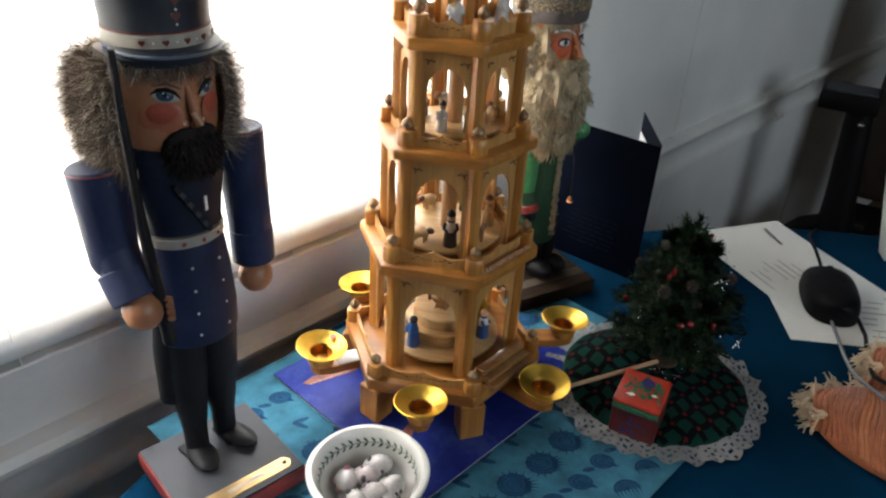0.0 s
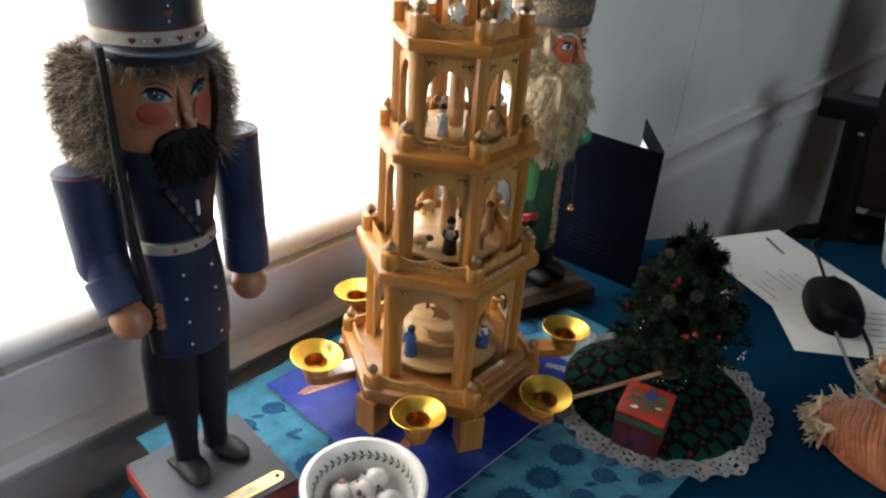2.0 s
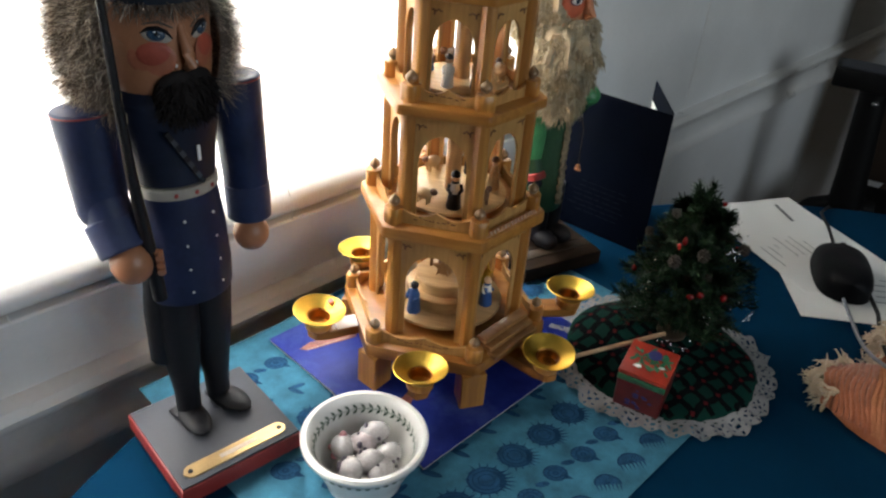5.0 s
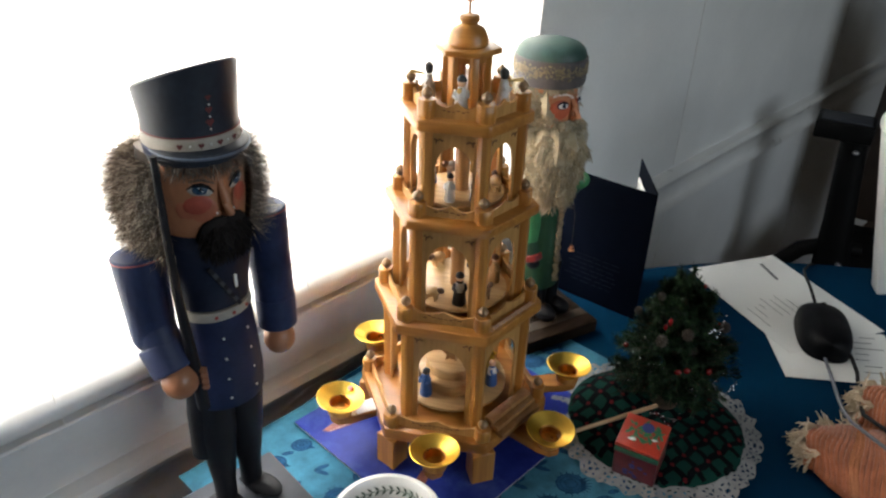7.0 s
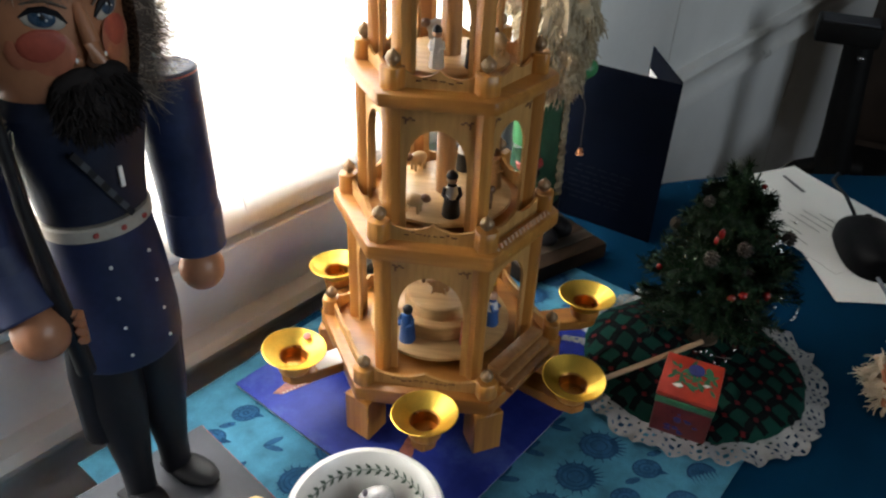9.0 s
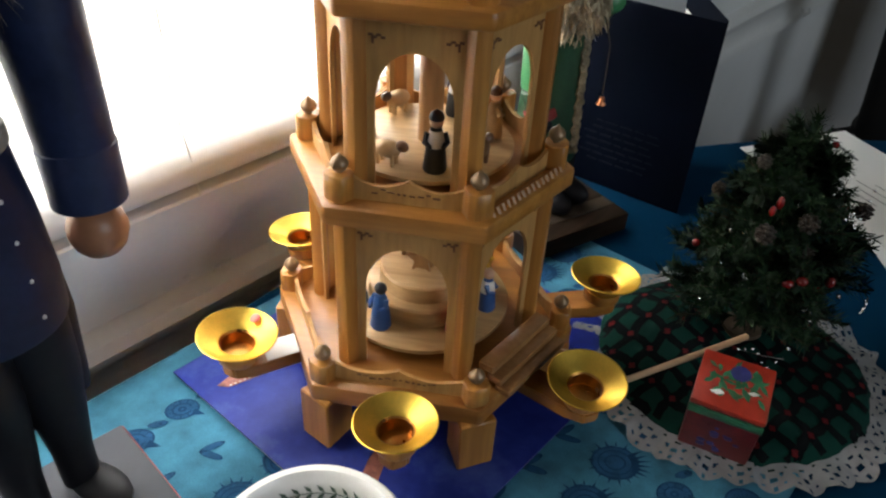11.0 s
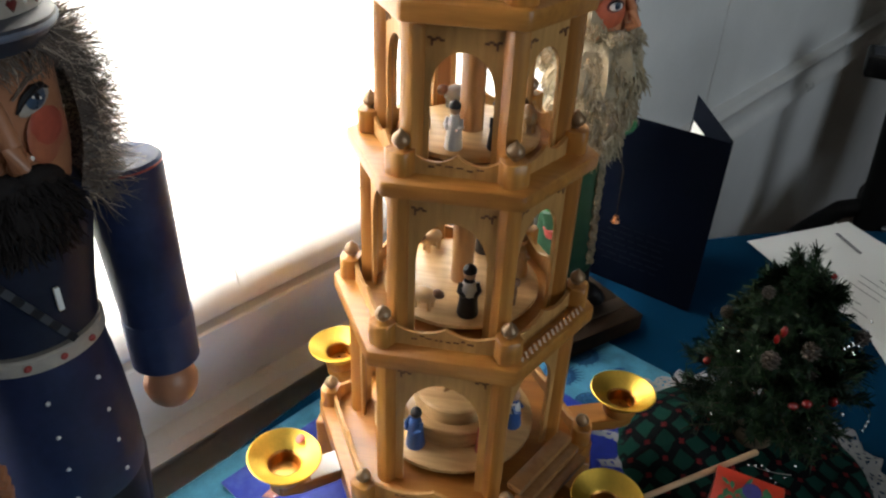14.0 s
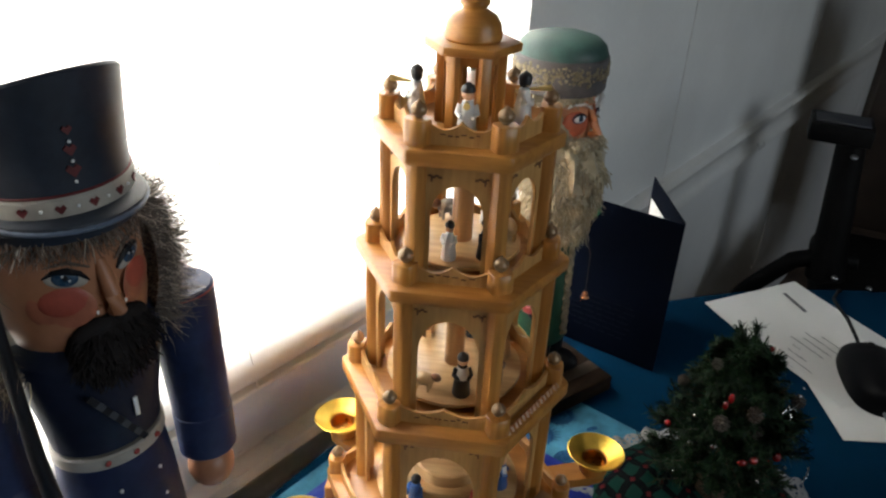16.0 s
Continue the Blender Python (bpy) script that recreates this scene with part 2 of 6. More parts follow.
fig_cols = {k: surf("figure_" + k, c, 0.45, 0, 0.12, 90, 500, 0.03, 0.2) for k, c in dict(white=(0.75, 0.74, 0.72), black=(0.012, 0.012, 0.014), blue=(0.03, 0.10, 0.30), red=(0.42, 0.03, 0.03), yellow=(0.65, 0.40, 0.03), skin=(0.62, 0.36, 0.22), brown=(0.16, 0.075, 0.035), grey=(0.28, 0.25, 0.22), gold=(0.70, 0.48, 0.16), purple=(0.13, 0.04, 0.22), tan=(0.50, 0.32, 0.15)).items()}


def blind_material():
    """Thin white vinyl that lets part of the daylight through."""
    n = Nodes("white_vinyl_slat")
    n.bsdf.inputs["Base Color"].default_value = (0.84, 0.83, 0.80, 1)
    n.bsdf.inputs["Roughness"].default_value = 0.5
    tr = n.add("ShaderNodeBsdfTranslucent")
    n.link(n.ramp(n.noise(4, 2), [(0.3, (0.90, 0.87, 0.79)), (0.7, (0.93, 0.91, 0.85))]), tr.inputs["Color"])
    mx = n.t.nodes.new("ShaderNodeMixShader")
    mx.inputs[0].default_value = 0.21
    n.link(n.bsdf.outputs[0], mx.inputs[1])
    n.link(tr.outputs[0], mx.inputs[2])
    n.link(mx.outputs[0], n.t.nodes["Material Output"].inputs["Surface"])
    return n.mat


def sea_cover_material():
    """Printed cover: violet and deep-blue clouds of ink."""
    n = Nodes("sea_print_cover")
    c = n.ramp(n.noise(9, 6, 0.65), [(0.30, (0.003, 0.012, 0.07)), (0.44, (0.010, 0.022, 0.20)), (0.54, (0.018, 0.036, 0.25)), (0.62, (0.050, 0.085, 0.30)), (0.69, (0.008, 0.045, 0.24)), (0.80, (0.006, 0.070, 0.16))])
    c = n.mix(1.0, c, n.ramp(n.noise(60, 4, 0.7), [(0.3, (0.7, 0.7, 0.8)), (0.7, (1, 1, 1))]), "MULTIPLY")
    n.link(c, n.bsdf.inputs["Base Color"])
    n.bsdf.inputs["Roughness"].default_value = 0.5
    n.bsdf.inputs["Specular IOR Level"].default_value = 0.25
    return n.mat


vinyl, sea_cover = blind_material(), sea_cover_material()

# ---------------------------------------------------------------- building blocks


def finish(name, bm, mats, angle=38):
    me = bpy.data.meshes.new(name)
    bmesh.ops.recalc_face_normals(bm, faces=bm.faces[:])
    bm.to_mesh(me)
    bm.free()
    for m in mats if isinstance(mats, (list, tuple)) else [mats]:
        me.materials.append(m)
    me.polygons.foreach_set("use_smooth", [True] * len(me.polygons))
    me.set_sharp_from_angle(angle=radians(angle))
    return me


def part(name, bm, material, parent, label="", m=None):
    ob = new(name, finish(name, bm, material))
    ob.parent = parent
    if m is not None:
        ob.matrix_basis = m
    return tagged(ob, label) if label else ob


def share(ob, m, parent=None):
    """Another object on the same mesh."""
    c = new(ob.name.split(".")[0], ob.data)
    c.parent = parent or ob.parent
    c.matrix_basis = m
    return c


def thing(name, m, label, category, group="", kind=""):
    ob = new(name)
    ob.empty_display_size = 0.02
    ob.matrix_basis = m
    return tagged(ob, label, category, group, kind)


def solid(name, bm, material, m, label, category, group="", kind=""):
    ob = new(name, finish(name, bm, material))
    ob.matrix_basis = m
    return tagged(ob, label, category, group, kind)


def box(bm, c, size, m=None, bev=0.0, mi=0):
    t = bmesh.new()
    bmesh.ops.create_cube(t, size=1, matrix=Matrix.Translation(c) @ Matrix.Diagonal((*size, 1)))
    if bev:
        bmesh.ops.bevel(t, geom=t.edges[:], offset=bev, segments=2, affect="EDGES", profile=0.5)
    join(bm, t, m, mi)


def join(bm, t, m=None, mi=0):
    """Move the faces of t into bm."""
    vs = [bm.verts.new((m @ v.co) if m is not None else v.co) for v in t.verts]
    t.verts.index_update()
    for f in t.faces:
        try:
            g = bm.faces.new([vs[v.index] for v in f.verts])
            g.material_index = f.material_index if mi is None else mi
        except ValueError:
            pass
    t.free()


def lathe(bm, profile, n=24, m=None, mi=0, cap=True):
    """Turn (radius, height) pairs about z."""
    rings = []
    for r, z in profile:
        if r < 1e-6:
            rings.append([bm.verts.new(m @ Vector((0, 0, z)) if m is not None else (0, 0, z))])
        else:
            rings.append([bm.verts.new((m @ Vector((r * math.cos(2 * math.pi * k / n), r * math.sin(2 * math.pi * k / n), z))) if m is not None else (r * math.cos(2 * math.pi * k / n), r * math.sin(2 * math.pi * k / n), z)) for k in range(n)])
    for a, b in zip(rings, rings[1:]):
        for k in range(n):
            k2 = (k + 1) % n
            if len(a) == 1 and len(b) == 1:
                continue
            if len(a) == 1:
                vs = (a[0], b[k], b[k2])
            elif len(b) == 1:
                vs = (a[k], b[0], a[k2])
            else:
                vs = (a[k], b[k], b[k2], a[k2])
            bm.faces.new(vs).material_index = mi
    if cap:
        for r in (rings[0], rings[-1]):
            if len(r) > 2:
                bm.faces.new(r).material_index = mi


def along(p0, p1):
    """A frame at p0 whose z looks at p1, and the length."""
    d = Vector(p1) - Vector(p0)
    return Matrix.Translation(p0) @ d.to_track_quat("Z", "Y").to_matrix().to_4x4(), d.length


def rod(bm, p0, p1, r0, r1=None, n=12, mi=0, bev=0.0):
    m, h = along(p0, p1)
    r1 = r0 if r1 is None else r1
    prof = [(r0, 0), (r1, h)] if not bev else [(r0 - bev, 0), (r0, bev), (r1, h - bev), (r1 - bev, h)]
    lathe(bm, prof, n, m, mi)


def ball(bm, c, r, scale=(1, 1, 1), m=None, mi=0, u=14, v=9):
    prof = [(math.sin(math.pi * k / v), -math.cos(math.pi * k / v)) for k in range(v + 1)]
    prof[0], prof[-1] = (0, -1), (0, 1)
    t = Matrix.Translation(c) @ (m if m is not None else Matrix.Identity(4)) @ Matrix.Diagonal((r * scale[0], r * scale[1], r * scale[2], 1))
    lathe(bm, prof, u, t, mi, cap=False)


def prism(bm, pts, z0, z1, m=None, mi=0):
    """A flat outline (x, y) raised from z0 to z1."""
    lo = [bm.verts.new(m @ Vector((x, y, z0)) if m is not None else (x, y, z0)) for x, y in pts]
    hi = [bm.verts.new(m @ Vector((x, y, z1)) if m is not None else (x, y, z1)) for x, y in pts]
    bm.faces.new(lo[::-1]).material_index = mi
    bm.faces.new(hi).material_index = mi
    for k in range(len(pts)):
        j = (k + 1) % len(pts)
        bm.faces.new((lo[k], lo[j], hi[j], hi[k])).material_index = mi


def tube(bm, pts, radii, n=5, mi=0):
    """A tube through points with a radius at each."""
    pts = [Vector(p) for p in pts]
    rings = []
    up = Vector((0.31, 0.17, 0.93))
    for k, p in enumerate(pts):
        d = (pts[min(k + 1, len(pts) - 1)] - pts[max(k - 1, 0)]).normalized()
        x = d.cross(up)
        x = x.normalized() if x.length > 1e-4 else d.orthogonal().normalized()
        y = d.cross(x)
        r = radii[k] if isinstance(radii, (list, tuple)) else radii
        rings.append([bm.verts.new(p + r * (math.cos(2 * math.pi * j / n) * x + math.sin(2 * math.pi * j / n) * y)) for j in range(n)])
    for a, b in zip(rings, rings[1:]):
        for j in range(n):
            i = (j + 1) % n
            bm.faces.new((a[j], a[i], b[i], b[j])).material_index = mi
    bm.faces.new(rings[0][::-1]).material_index = mi
    bm.faces.new(rings[-1]).material_index = mi


def strand(bm, rng, p, d, length, w, curl=0.3, drop=0.0, wave=0.0, mi=0, segs=4):
    """One tuft of hair: a tapering three-sided tube that bends at random and hangs."""
    p, d = Vector(p), Vector(d).normalized()
    side = d.orthogonal().normalized()
    side.rotate(Matrix.Rotation(rng.uniform(0, 6.28), 3, d))
    ph = rng.uniform(0, 6.28)
    pts, rad = [p.copy()], [w]
    for k in range(segs):
        d = (d + Vector((rng.uniform(-curl, curl), rng.uniform(-curl, curl), rng.uniform(-curl, curl) - drop))).normalized()
        p = p + d * (length / segs) + side * wave * math.sin(ph + 2.1 * k)
        pts.append(p.copy())
        rad.append(w * (1 - 0.85 * (k + 1) / segs))
    tube(bm, pts, rad, 3, mi)


def hexagon(r, turn=0.0):
    return [(r * math.cos(radians(60 * k + turn)), r * math.sin(radians(60 * k + turn))) for k in range(6)]


def slab(r, z0, z1, bev, pts=None):
    bm = bmesh.new()
    prism(bm, pts or hexagon(r), z0, z1)
    bmesh.ops.bevel(bm, geom=bm.edges[:], offset=bev, segments=2, affect="EDGES", profile=0.5)
    return bm


# ---------------------------------------------------------------- the room
X0, X1, Y0, H = -1.6, 3.6, -2.1, 2.42


def wall_with_opening(name, label, x0, x1, z0, z1, ox0, ox1, oz0, oz1, thick, m, paint):
    bm = bmesh.new()
    for a, b, c, d in ((x0, ox0, z0, z1), (ox1, x1, z0, z1), (ox0, ox1, z0, oz0), (ox0, ox1, oz1, z1)):
        box(bm, ((a + b) / 2, thick / 2, (c + d) / 2), (b - a, thick, d - c))
    return solid(name, bm, paint, m, label, "wall", kind="structure")


wall_with_opening("wall_north", "white painted panelled wall with a wide window", X0, X1, 0, H, WIN_X0, WIN_X1, WIN_Z0, WIN_Z1, 0.16, ROOM @ pose(0, WALL_Y, 0), white_paint)
wall_with_opening("wall_south", "tan painted wall with an unseen, assumed window", X0, X1, 0, H, -0.2, 1.2, 0.95, 2.25, 0.12, ROOM @ pose(0, Y0 - 0.12, 0), tan_paint)
for nm, x in (("wall_west", X0 - 0.06), ("wall_east", X1 + 0.06)):
    bm = bmesh.new()
    box(bm, (x, (Y0 + WALL_Y) / 2, H / 2), (0.12, WALL_Y - Y0 + 0.3, H))
    solid(nm, bm, tan_paint, ROOM, "plain tan painted room wall", "wall", kind="structure")
bm = bmesh.new()
box(bm, ((X0 + X1) / 2, (Y0 + WALL_Y) / 2, -0.05), (X1 - X0 + 0.3, WALL_Y - Y0 + 0.4, 0.1))
solid("floor", bm, carpet, ROOM, "dark brown carpeted floor", "floor", kind="structure")
bm = bmesh.new()
box(bm, ((X0 + X1) / 2, (Y0 + WALL_Y) / 2, H + 0.05), (X1 - X0 + 0.3, WALL_Y - Y0 + 0.4, 0.1))
solid("ceiling", bm, ceil_paint, ROOM, "plain grey ceiling out of view", "ceiling", kind="structure")

# grooves between the wall's panels, as thin battens
bm = bmesh.new()
for x in (1.236, 2.03, 2.84):
    box(bm, (x, WALL_Y - 0.0006, 0.33), (0.006, 0.0012, 0.66), bev=0.0005)
    box(bm, (x, WALL_Y - 0.0006, 1.58), (0.006, 0.0012, 1.66), bev=0.0005)
solid("trim", bm, white_trim, ROOM, "narrow white battens over the wall panel joints", "trim", kind="structure")

# moulded rail along the wall, under the window too
bm = bmesh.new()
prof = [(0, 0.660), (-0.010, 0.662), (-0.017, 0.669), (-0.017, 0.678), (-0.011, 0.687), (-0.008, 0.692), (-0.008, 0.714), (-0.013, 0.721), (-0.021, 0.729), (-0.023, 0.737), (-0.017, 0.744), (0, 0.747)]
prism(bm, prof, X0, X1, Matrix(((0, 0, 1, 0), (1, 0, 0, WALL_Y), (0, 1, 0, 0), (0, 0, 0, 1))))
solid("chair_rail", bm, white_trim, ROOM, "white moulded chair rail along the wall", "trim", kind="structure")

# window
win = thing("window_1", ROOM, "wide window with white frame and closed blind in bright daylight", "window", kind="structure")
WC, WW = (WIN_X0 + WIN_X1) / 2, WIN_X1 - WIN_X0
bm = bmesh.new()
ACROSS = Matrix(((0, 0, 1, 0), (1, 0, 0, WALL_Y), (0, 1, 0, 0), (0, 0, 0, 1)))
prism(bm, [(0.085, 0.842), (-0.022, 0.8405), (-0.028, 0.843), (-0.0315, 0.848), (-0.0315, 0.854), (-0.029, 0.860), (-0.024, 0.8655), (-0.017, 0.8695), (-0.008, 0.8715), (0.085, 0.872)], WIN_X0 - 0.04, WIN_X1 + 0.04, ACROSS)
part("window_sill", bm, white_trim, win)
bm = bmesh.new()
prism(bm, [(0, 0.750), (-0.003, 0.750), (-0.0295, 0.832), (-0.0300, 0.8345), (-0.0285, 0.8360), (0, 0.8360)], WIN_X0 - 0.03, WIN_X1 + 0.03, ACROSS)
part("apron", bm, white_trim, win)
bm = bmesh.new()
for x in (WIN_X0 + 0.02, WIN_X1 - 0.02, WC):
    box(bm, (x, WALL_Y + 0.11, (WIN_Z0 + WIN_Z1) / 2), (0.04, 0.035, WIN_Z1 - WIN_Z0), bev=0.004)
for z in (WIN_Z0 + 0.02, WIN_Z1 - 0.02):
    box(bm, (WC, WALL_Y + 0.11, z), (WW - 0.08, 0.033, 0.04), bev=0.004)
part("window_frame", bm, white_trim, win)
bm = bmesh.new()
cs = [(-0.0125, -0.002), (-0.006, 0.0008), (0, 0.0016), (0.006, 0.0008), (0.0125, -0.002)]
ring = [[bm.verts.new((x, y, z)) for y, z in cs] for x in (-(WW - 0.004) / 2, (WW - 0.004) / 2)]
for k in range(4):
    bm.faces.new((ring[0][k], ring[0][k + 1], ring[1][k + 1], ring[1][k]))
PITCH = 0.0205
slat = part("slat", bm, vinyl, win, m=pose(WC, WALL_Y + 0.011, WIN_Z0 + 0.0205, 72, 0, 0))
for k in range(1, int((WIN_Z1 - WIN_Z0 - 0.02) / PITCH)):
    share(slat, pose(WC, WALL_Y + 0.011, WIN_Z0 + 0.0205 + k * PITCH, 72 + random.uniform(-2.0, 2.0), 0, 0))
for x in (0.113, 0.372):
    bm = bmesh.new()
    tube(bm, [(x, WALL_Y - 0.003, 1.40), (x, WALL_Y - 0.004, 1.2), (x, WALL_Y - 0.020, 0.885), (x, WALL_Y - 0.0285, 0.860), (x + 0.002, WALL_Y - 0.0285, 0.836)], 0.0007, 5)
    ball(bm, (x + 0.002, WALL_Y - 0.0285, 0.836), 0.0016, u=8, v=6)
    part("blind_cord", bm, vinyl, win)

# ---------------------------------------------------------------- table and cloths
TC = (0.512, 0.136)
table = thing("round_table", pose(*TC, 0), "large round table under a blue cloth", "table")
bm = bmesh.new()
lathe(bm, [(0, 0.718), (0.77, 0.718), (0.785, 0.724), (0.785, 0.742), (0.778, 0.7455), (0, 0.7455)], 96)
part("tabletop", bm, base_brown, table)
bm = bmesh.new()
lathe(bm, [(0.28, 0), (0.30, 0.02), (0.26, 0.05), (0.08, 0.10), (0.06, 0.4), (0.09, 0.62), (0.2, 0.718)], 32)
part("pedestal", bm, base_brown, table)

bm = bmesh.new()
N = 160
rings = []
for r, z, k in ((0.0, 0, 0), (0.4, 0, 0), (0.7, 0, 0), (0.782, 0, 0), (0.792, -0.003, 0.1), (0.797, -0.012, 0.25), (0.799, -0.05, 0.5), (0.800, -0.13, 0.9), (0.80, -0.24, 1.0)):
    if r == 0:
        rings.append([bm.verts.new((0, 0, TABLE))])
        continue
    row = []
    for j in range(N):
        a = 2 * math.pi * j / N
        fold = 0.010 * k * math.sin(13 * a + 0.8 * math.sin(3 * a))
        row.append(bm.verts.new(((r + fold) * math.cos(a), (r + fold) * math.sin(a), TABLE + z)))
    rings.append(row)
for j in range(N):
    bm.faces.new((rings[0][0], rings[1][j], rings[1][(j + 1) % N]))
for a, b in zip(rings[1:], rings[2:]):
    for j in range(N):
        bm.faces.new((a[j], b[j], b[(j + 1) % N], a[(j + 1) % N]))
cloth = solid("tablecloth", bm, teal_cloth, pose(*TC, 0), "deep blue woven tablecloth hanging over the round table", "tablecloth")


def sheet(bm, x0, x1, y0, y1, z, nx, ny, wob, rng, thick=0.0008, mi=0):
    """A thin cloth or sheet with slight waves, lying flat."""
    def hgt(x, y):
        return z + wob * (0.5 + 0.5 * noise.noise(Vector((x * 14 + 3.1, y * 14, z))))
    top = [[bm.verts.new((x0 + (x1 - x0) * i / nx, y0 + (y1 - y0) * j / ny, hgt(x0 + (x1 - x0) * i / nx, y0 + (y1 - y0) * j / ny) + thick)) for i in range(nx + 1)] for j in range(ny + 1)]
    for j in range(ny):
        for i in range(nx):
            bm.faces.new((top[j][i], top[j][i + 1], top[j + 1][i + 1], top[j + 1][i])).material_index = mi
    edge = [top[0][i] for i in range(nx + 1)] + [top[j][nx] for j in range(1, ny + 1)] + [top[ny][i] for i in range(nx - 1, -1, -1)] + [top[j][0] for j in range(ny - 1, 0, -1)]
    low = [bm.verts.new((v.co.x, v.co.y, z)) for v in edge]
    for k in range(len(edge)):
        j = (k + 1) % len(edge)
        bm.faces.new((edge[k], low[k], low[j], edge[j])).material_index = mi


RX0, RX1, RY0, RY1 = 0.186, 0.632, 0.156, 0.505
rng = random.Random(4)
runner = thing("table_runner", ROOM, "light blue cotton runner printed with darker blue sea shells", "table runner")
bm = bmesh.new()
sheet(bm, RX0, RX1, RY0, RY1, TABLE + 0.0006, 40, 32, 0.0, rng)
part("cloth", bm, runner_cloth, runner)


def arc_band(bm, c, r0, r1, a0, a1, n, z, sx=1.0, turn=0.0):
    """A flat printed arc."""
    ct, st = math.cos(turn), math.sin(turn)

    def at(r, a):
        x, y = r * math.cos(a), r * math.sin(a) * sx
        return bm.verts.new((c[0] + ct * x - st * y, c[1] + st * x + ct * y, z))
    prev = None
    for k in range(n + 1):
        a = a0 + (a1 - a0) * k / n
        cur = (at(r0, a), at(r1, a))
        if prev:
            bm.faces.new((prev[0], prev[1], cur[1], cur[0]))
        prev = cur


def disc_fill(bm, c, r, sx, turn, z, wave=0.0, lobes=0):
    """A filled oval, its outline waved if asked."""
    ct, st = math.cos(turn), math.sin(turn)
    vs = []
    for k in range(30):
        a = 2 * math.pi * k / 30
        q = r * (1 + wave * math.sin(lobes * a))
        x, y = q * math.cos(a), q * math.sin(a) * sx
        vs.append(bm.verts.new((c[0] + ct * x - st * y, c[1] + st * x + ct * y, z)))
    bm.faces.new(vs)


def spike(bm, c, r0, r1, a, w, z):
    """A thin printed ray."""
    u, v = (math.cos(a), math.sin(a)), (-math.sin(a), math.cos(a))
    bm.faces.new([bm.verts.new((c[0] + q * u[0] + k * v[0], c[1] + q * u[1] + k * v[1], z)) for q, k in ((r0, -w), (r1, 0.0), (r0, w))])


def medallion(line, fill, c, r, turn, z):
    """Round spiny shell with a ragged tail."""
    disc_fill(fill, c, r, 0.86, turn, z, 0.03, 9)
    for q in (0.96, 0.72, 0.44):
        arc_band(line, c, r * (q - 0.06), r * q, 0, 6.28, 24, z + 0.0002, 0.86, turn)
    for k in range(15):
        spike(line, c, r * 0.86, r * (1.12 + 0.05 * (k % 3)), turn + k * 0.419, r * 0.05, z + 0.0002)
    for k in range(6):
        spike(line, c, r * 0.7, r * (1.55 - 0.07 * abs(k - 2.5)), turn - 0.62 + k * 0.2, r * 0.10, z + 0.0001)


def nautilus(line, fill, c, r, turn, z):
    disc_fill(fill, c, r * 0.95, 0.80, turn, z)
    arc_band(line, c, r * 0.90, r, 0, 6.28, 26, z + 0.0002, 0.80, turn)
    arc_band(line, c, r * 0.50, r * 0.60, 0.3, 5.8, 20, z + 0.0002, 0.80, turn)
    arc_band(line, c, r * 0.10, r * 0.26, 0, 6.28, 12, z + 0.0002, 0.80, turn)
    for k in range(11):
        arc_band(line, c, r * 0.60, r * 0.92, k * 0.57, k * 0.57 + 0.08, 1, z + 0.0002, 0.80, turn)
    spike(line, c, r * 0.7, r * 1.45, turn - 0.5, r * 0.28, z + 0.0001)


def spindle_shell(line, fill, c, r, turn, z):
    disc_fill(fill, c, r, 0.42, turn, z, 0.06, 6)
    arc_band(line, c, r * 0.90, r, 0, 6.28, 20, z + 0.0002, 0.42, turn)
    for k in range(3):
        spike(line, c, r * 0.1, r * 0.9, turn + 0.5 - 0.5 * k, r * 0.06, z + 0.0002)


def dome_shell(line, fill, c, r, turn, z):
    """Half-round shell with a fringe below."""
    arc_band(fill, c, 0.0001, r * 0.95, 0, 3.1416, 16, z, 0.9, turn)
    arc_band(line, c, r * 0.88, r, 0, 3.1416, 16, z + 0.0002, 0.9, turn)
    for k in range(7):
        spike(line, c, r * 0.05, r * 0.85, turn + 0.35 + k * 0.41, r * 0.035, z + 0.0002)
        spike(line, (c[0] + r * (0.28 * k - 0.84) * math.cos(turn), c[1] + r * (0.28 * k - 0.84) * math.sin(turn)), 0, r * 0.6, turn - 1.57, r * 0.06, z + 0.0001)


def leafy_shell(line, fill, c, r, turn, z):
    """Slender pointed pair of leaves."""
    for sg in (-0.45, 0.45):
        m = (c[0] + 0.5 * r * math.cos(turn + sg), c[1] + 0.5 * r * math.sin(turn + sg))
        disc_fill(fill, m, r * 0.55, 0.30, turn + sg, z)
        arc_band(line, m, r * 0.48, r * 0.56, 0, 6.28, 16, z + 0.0002, 0.30, turn + sg)


line, fill = bmesh.new(), bmesh.new()
pz = TABLE + 0.0017
ROW_KINDS = (dome_shell, nautilus, medallion, leafy_shell, spindle_shell, nautilus, medallion, leafy_shell, nautilus)
ROW_SIZE = (0.0120, 0.0105, 0.0150, 0.0150, 0.0120, 0.0110, 0.0140, 0.0140, 0.0110)
y = RY0 + 0.016
for j, (kind, size) in enumerate(zip(ROW_KINDS, ROW_SIZE)):
    step = 0.036 if kind is medallion else 0.033
    x = RX0 + 0.018 + 0.011 * (j % 3)
    while x < RX1 - 0.024 and y < RY1 - 0.018:
        kind(line, fill, (x, y + rng.uniform(-0.002, 0.002)), size * rng.uniform(0.93, 1.06), radians(-35) + rng.uniform(-0.15, 0.15), pz)
        if kind is nautilus:
            spindle_shell(line, fill, (x + step * 0.5, y + 0.002), 0.0058, radians(-30), pz)
        x += step
    y += 0.034 + (0.006 if kind is medallion else 0.0)
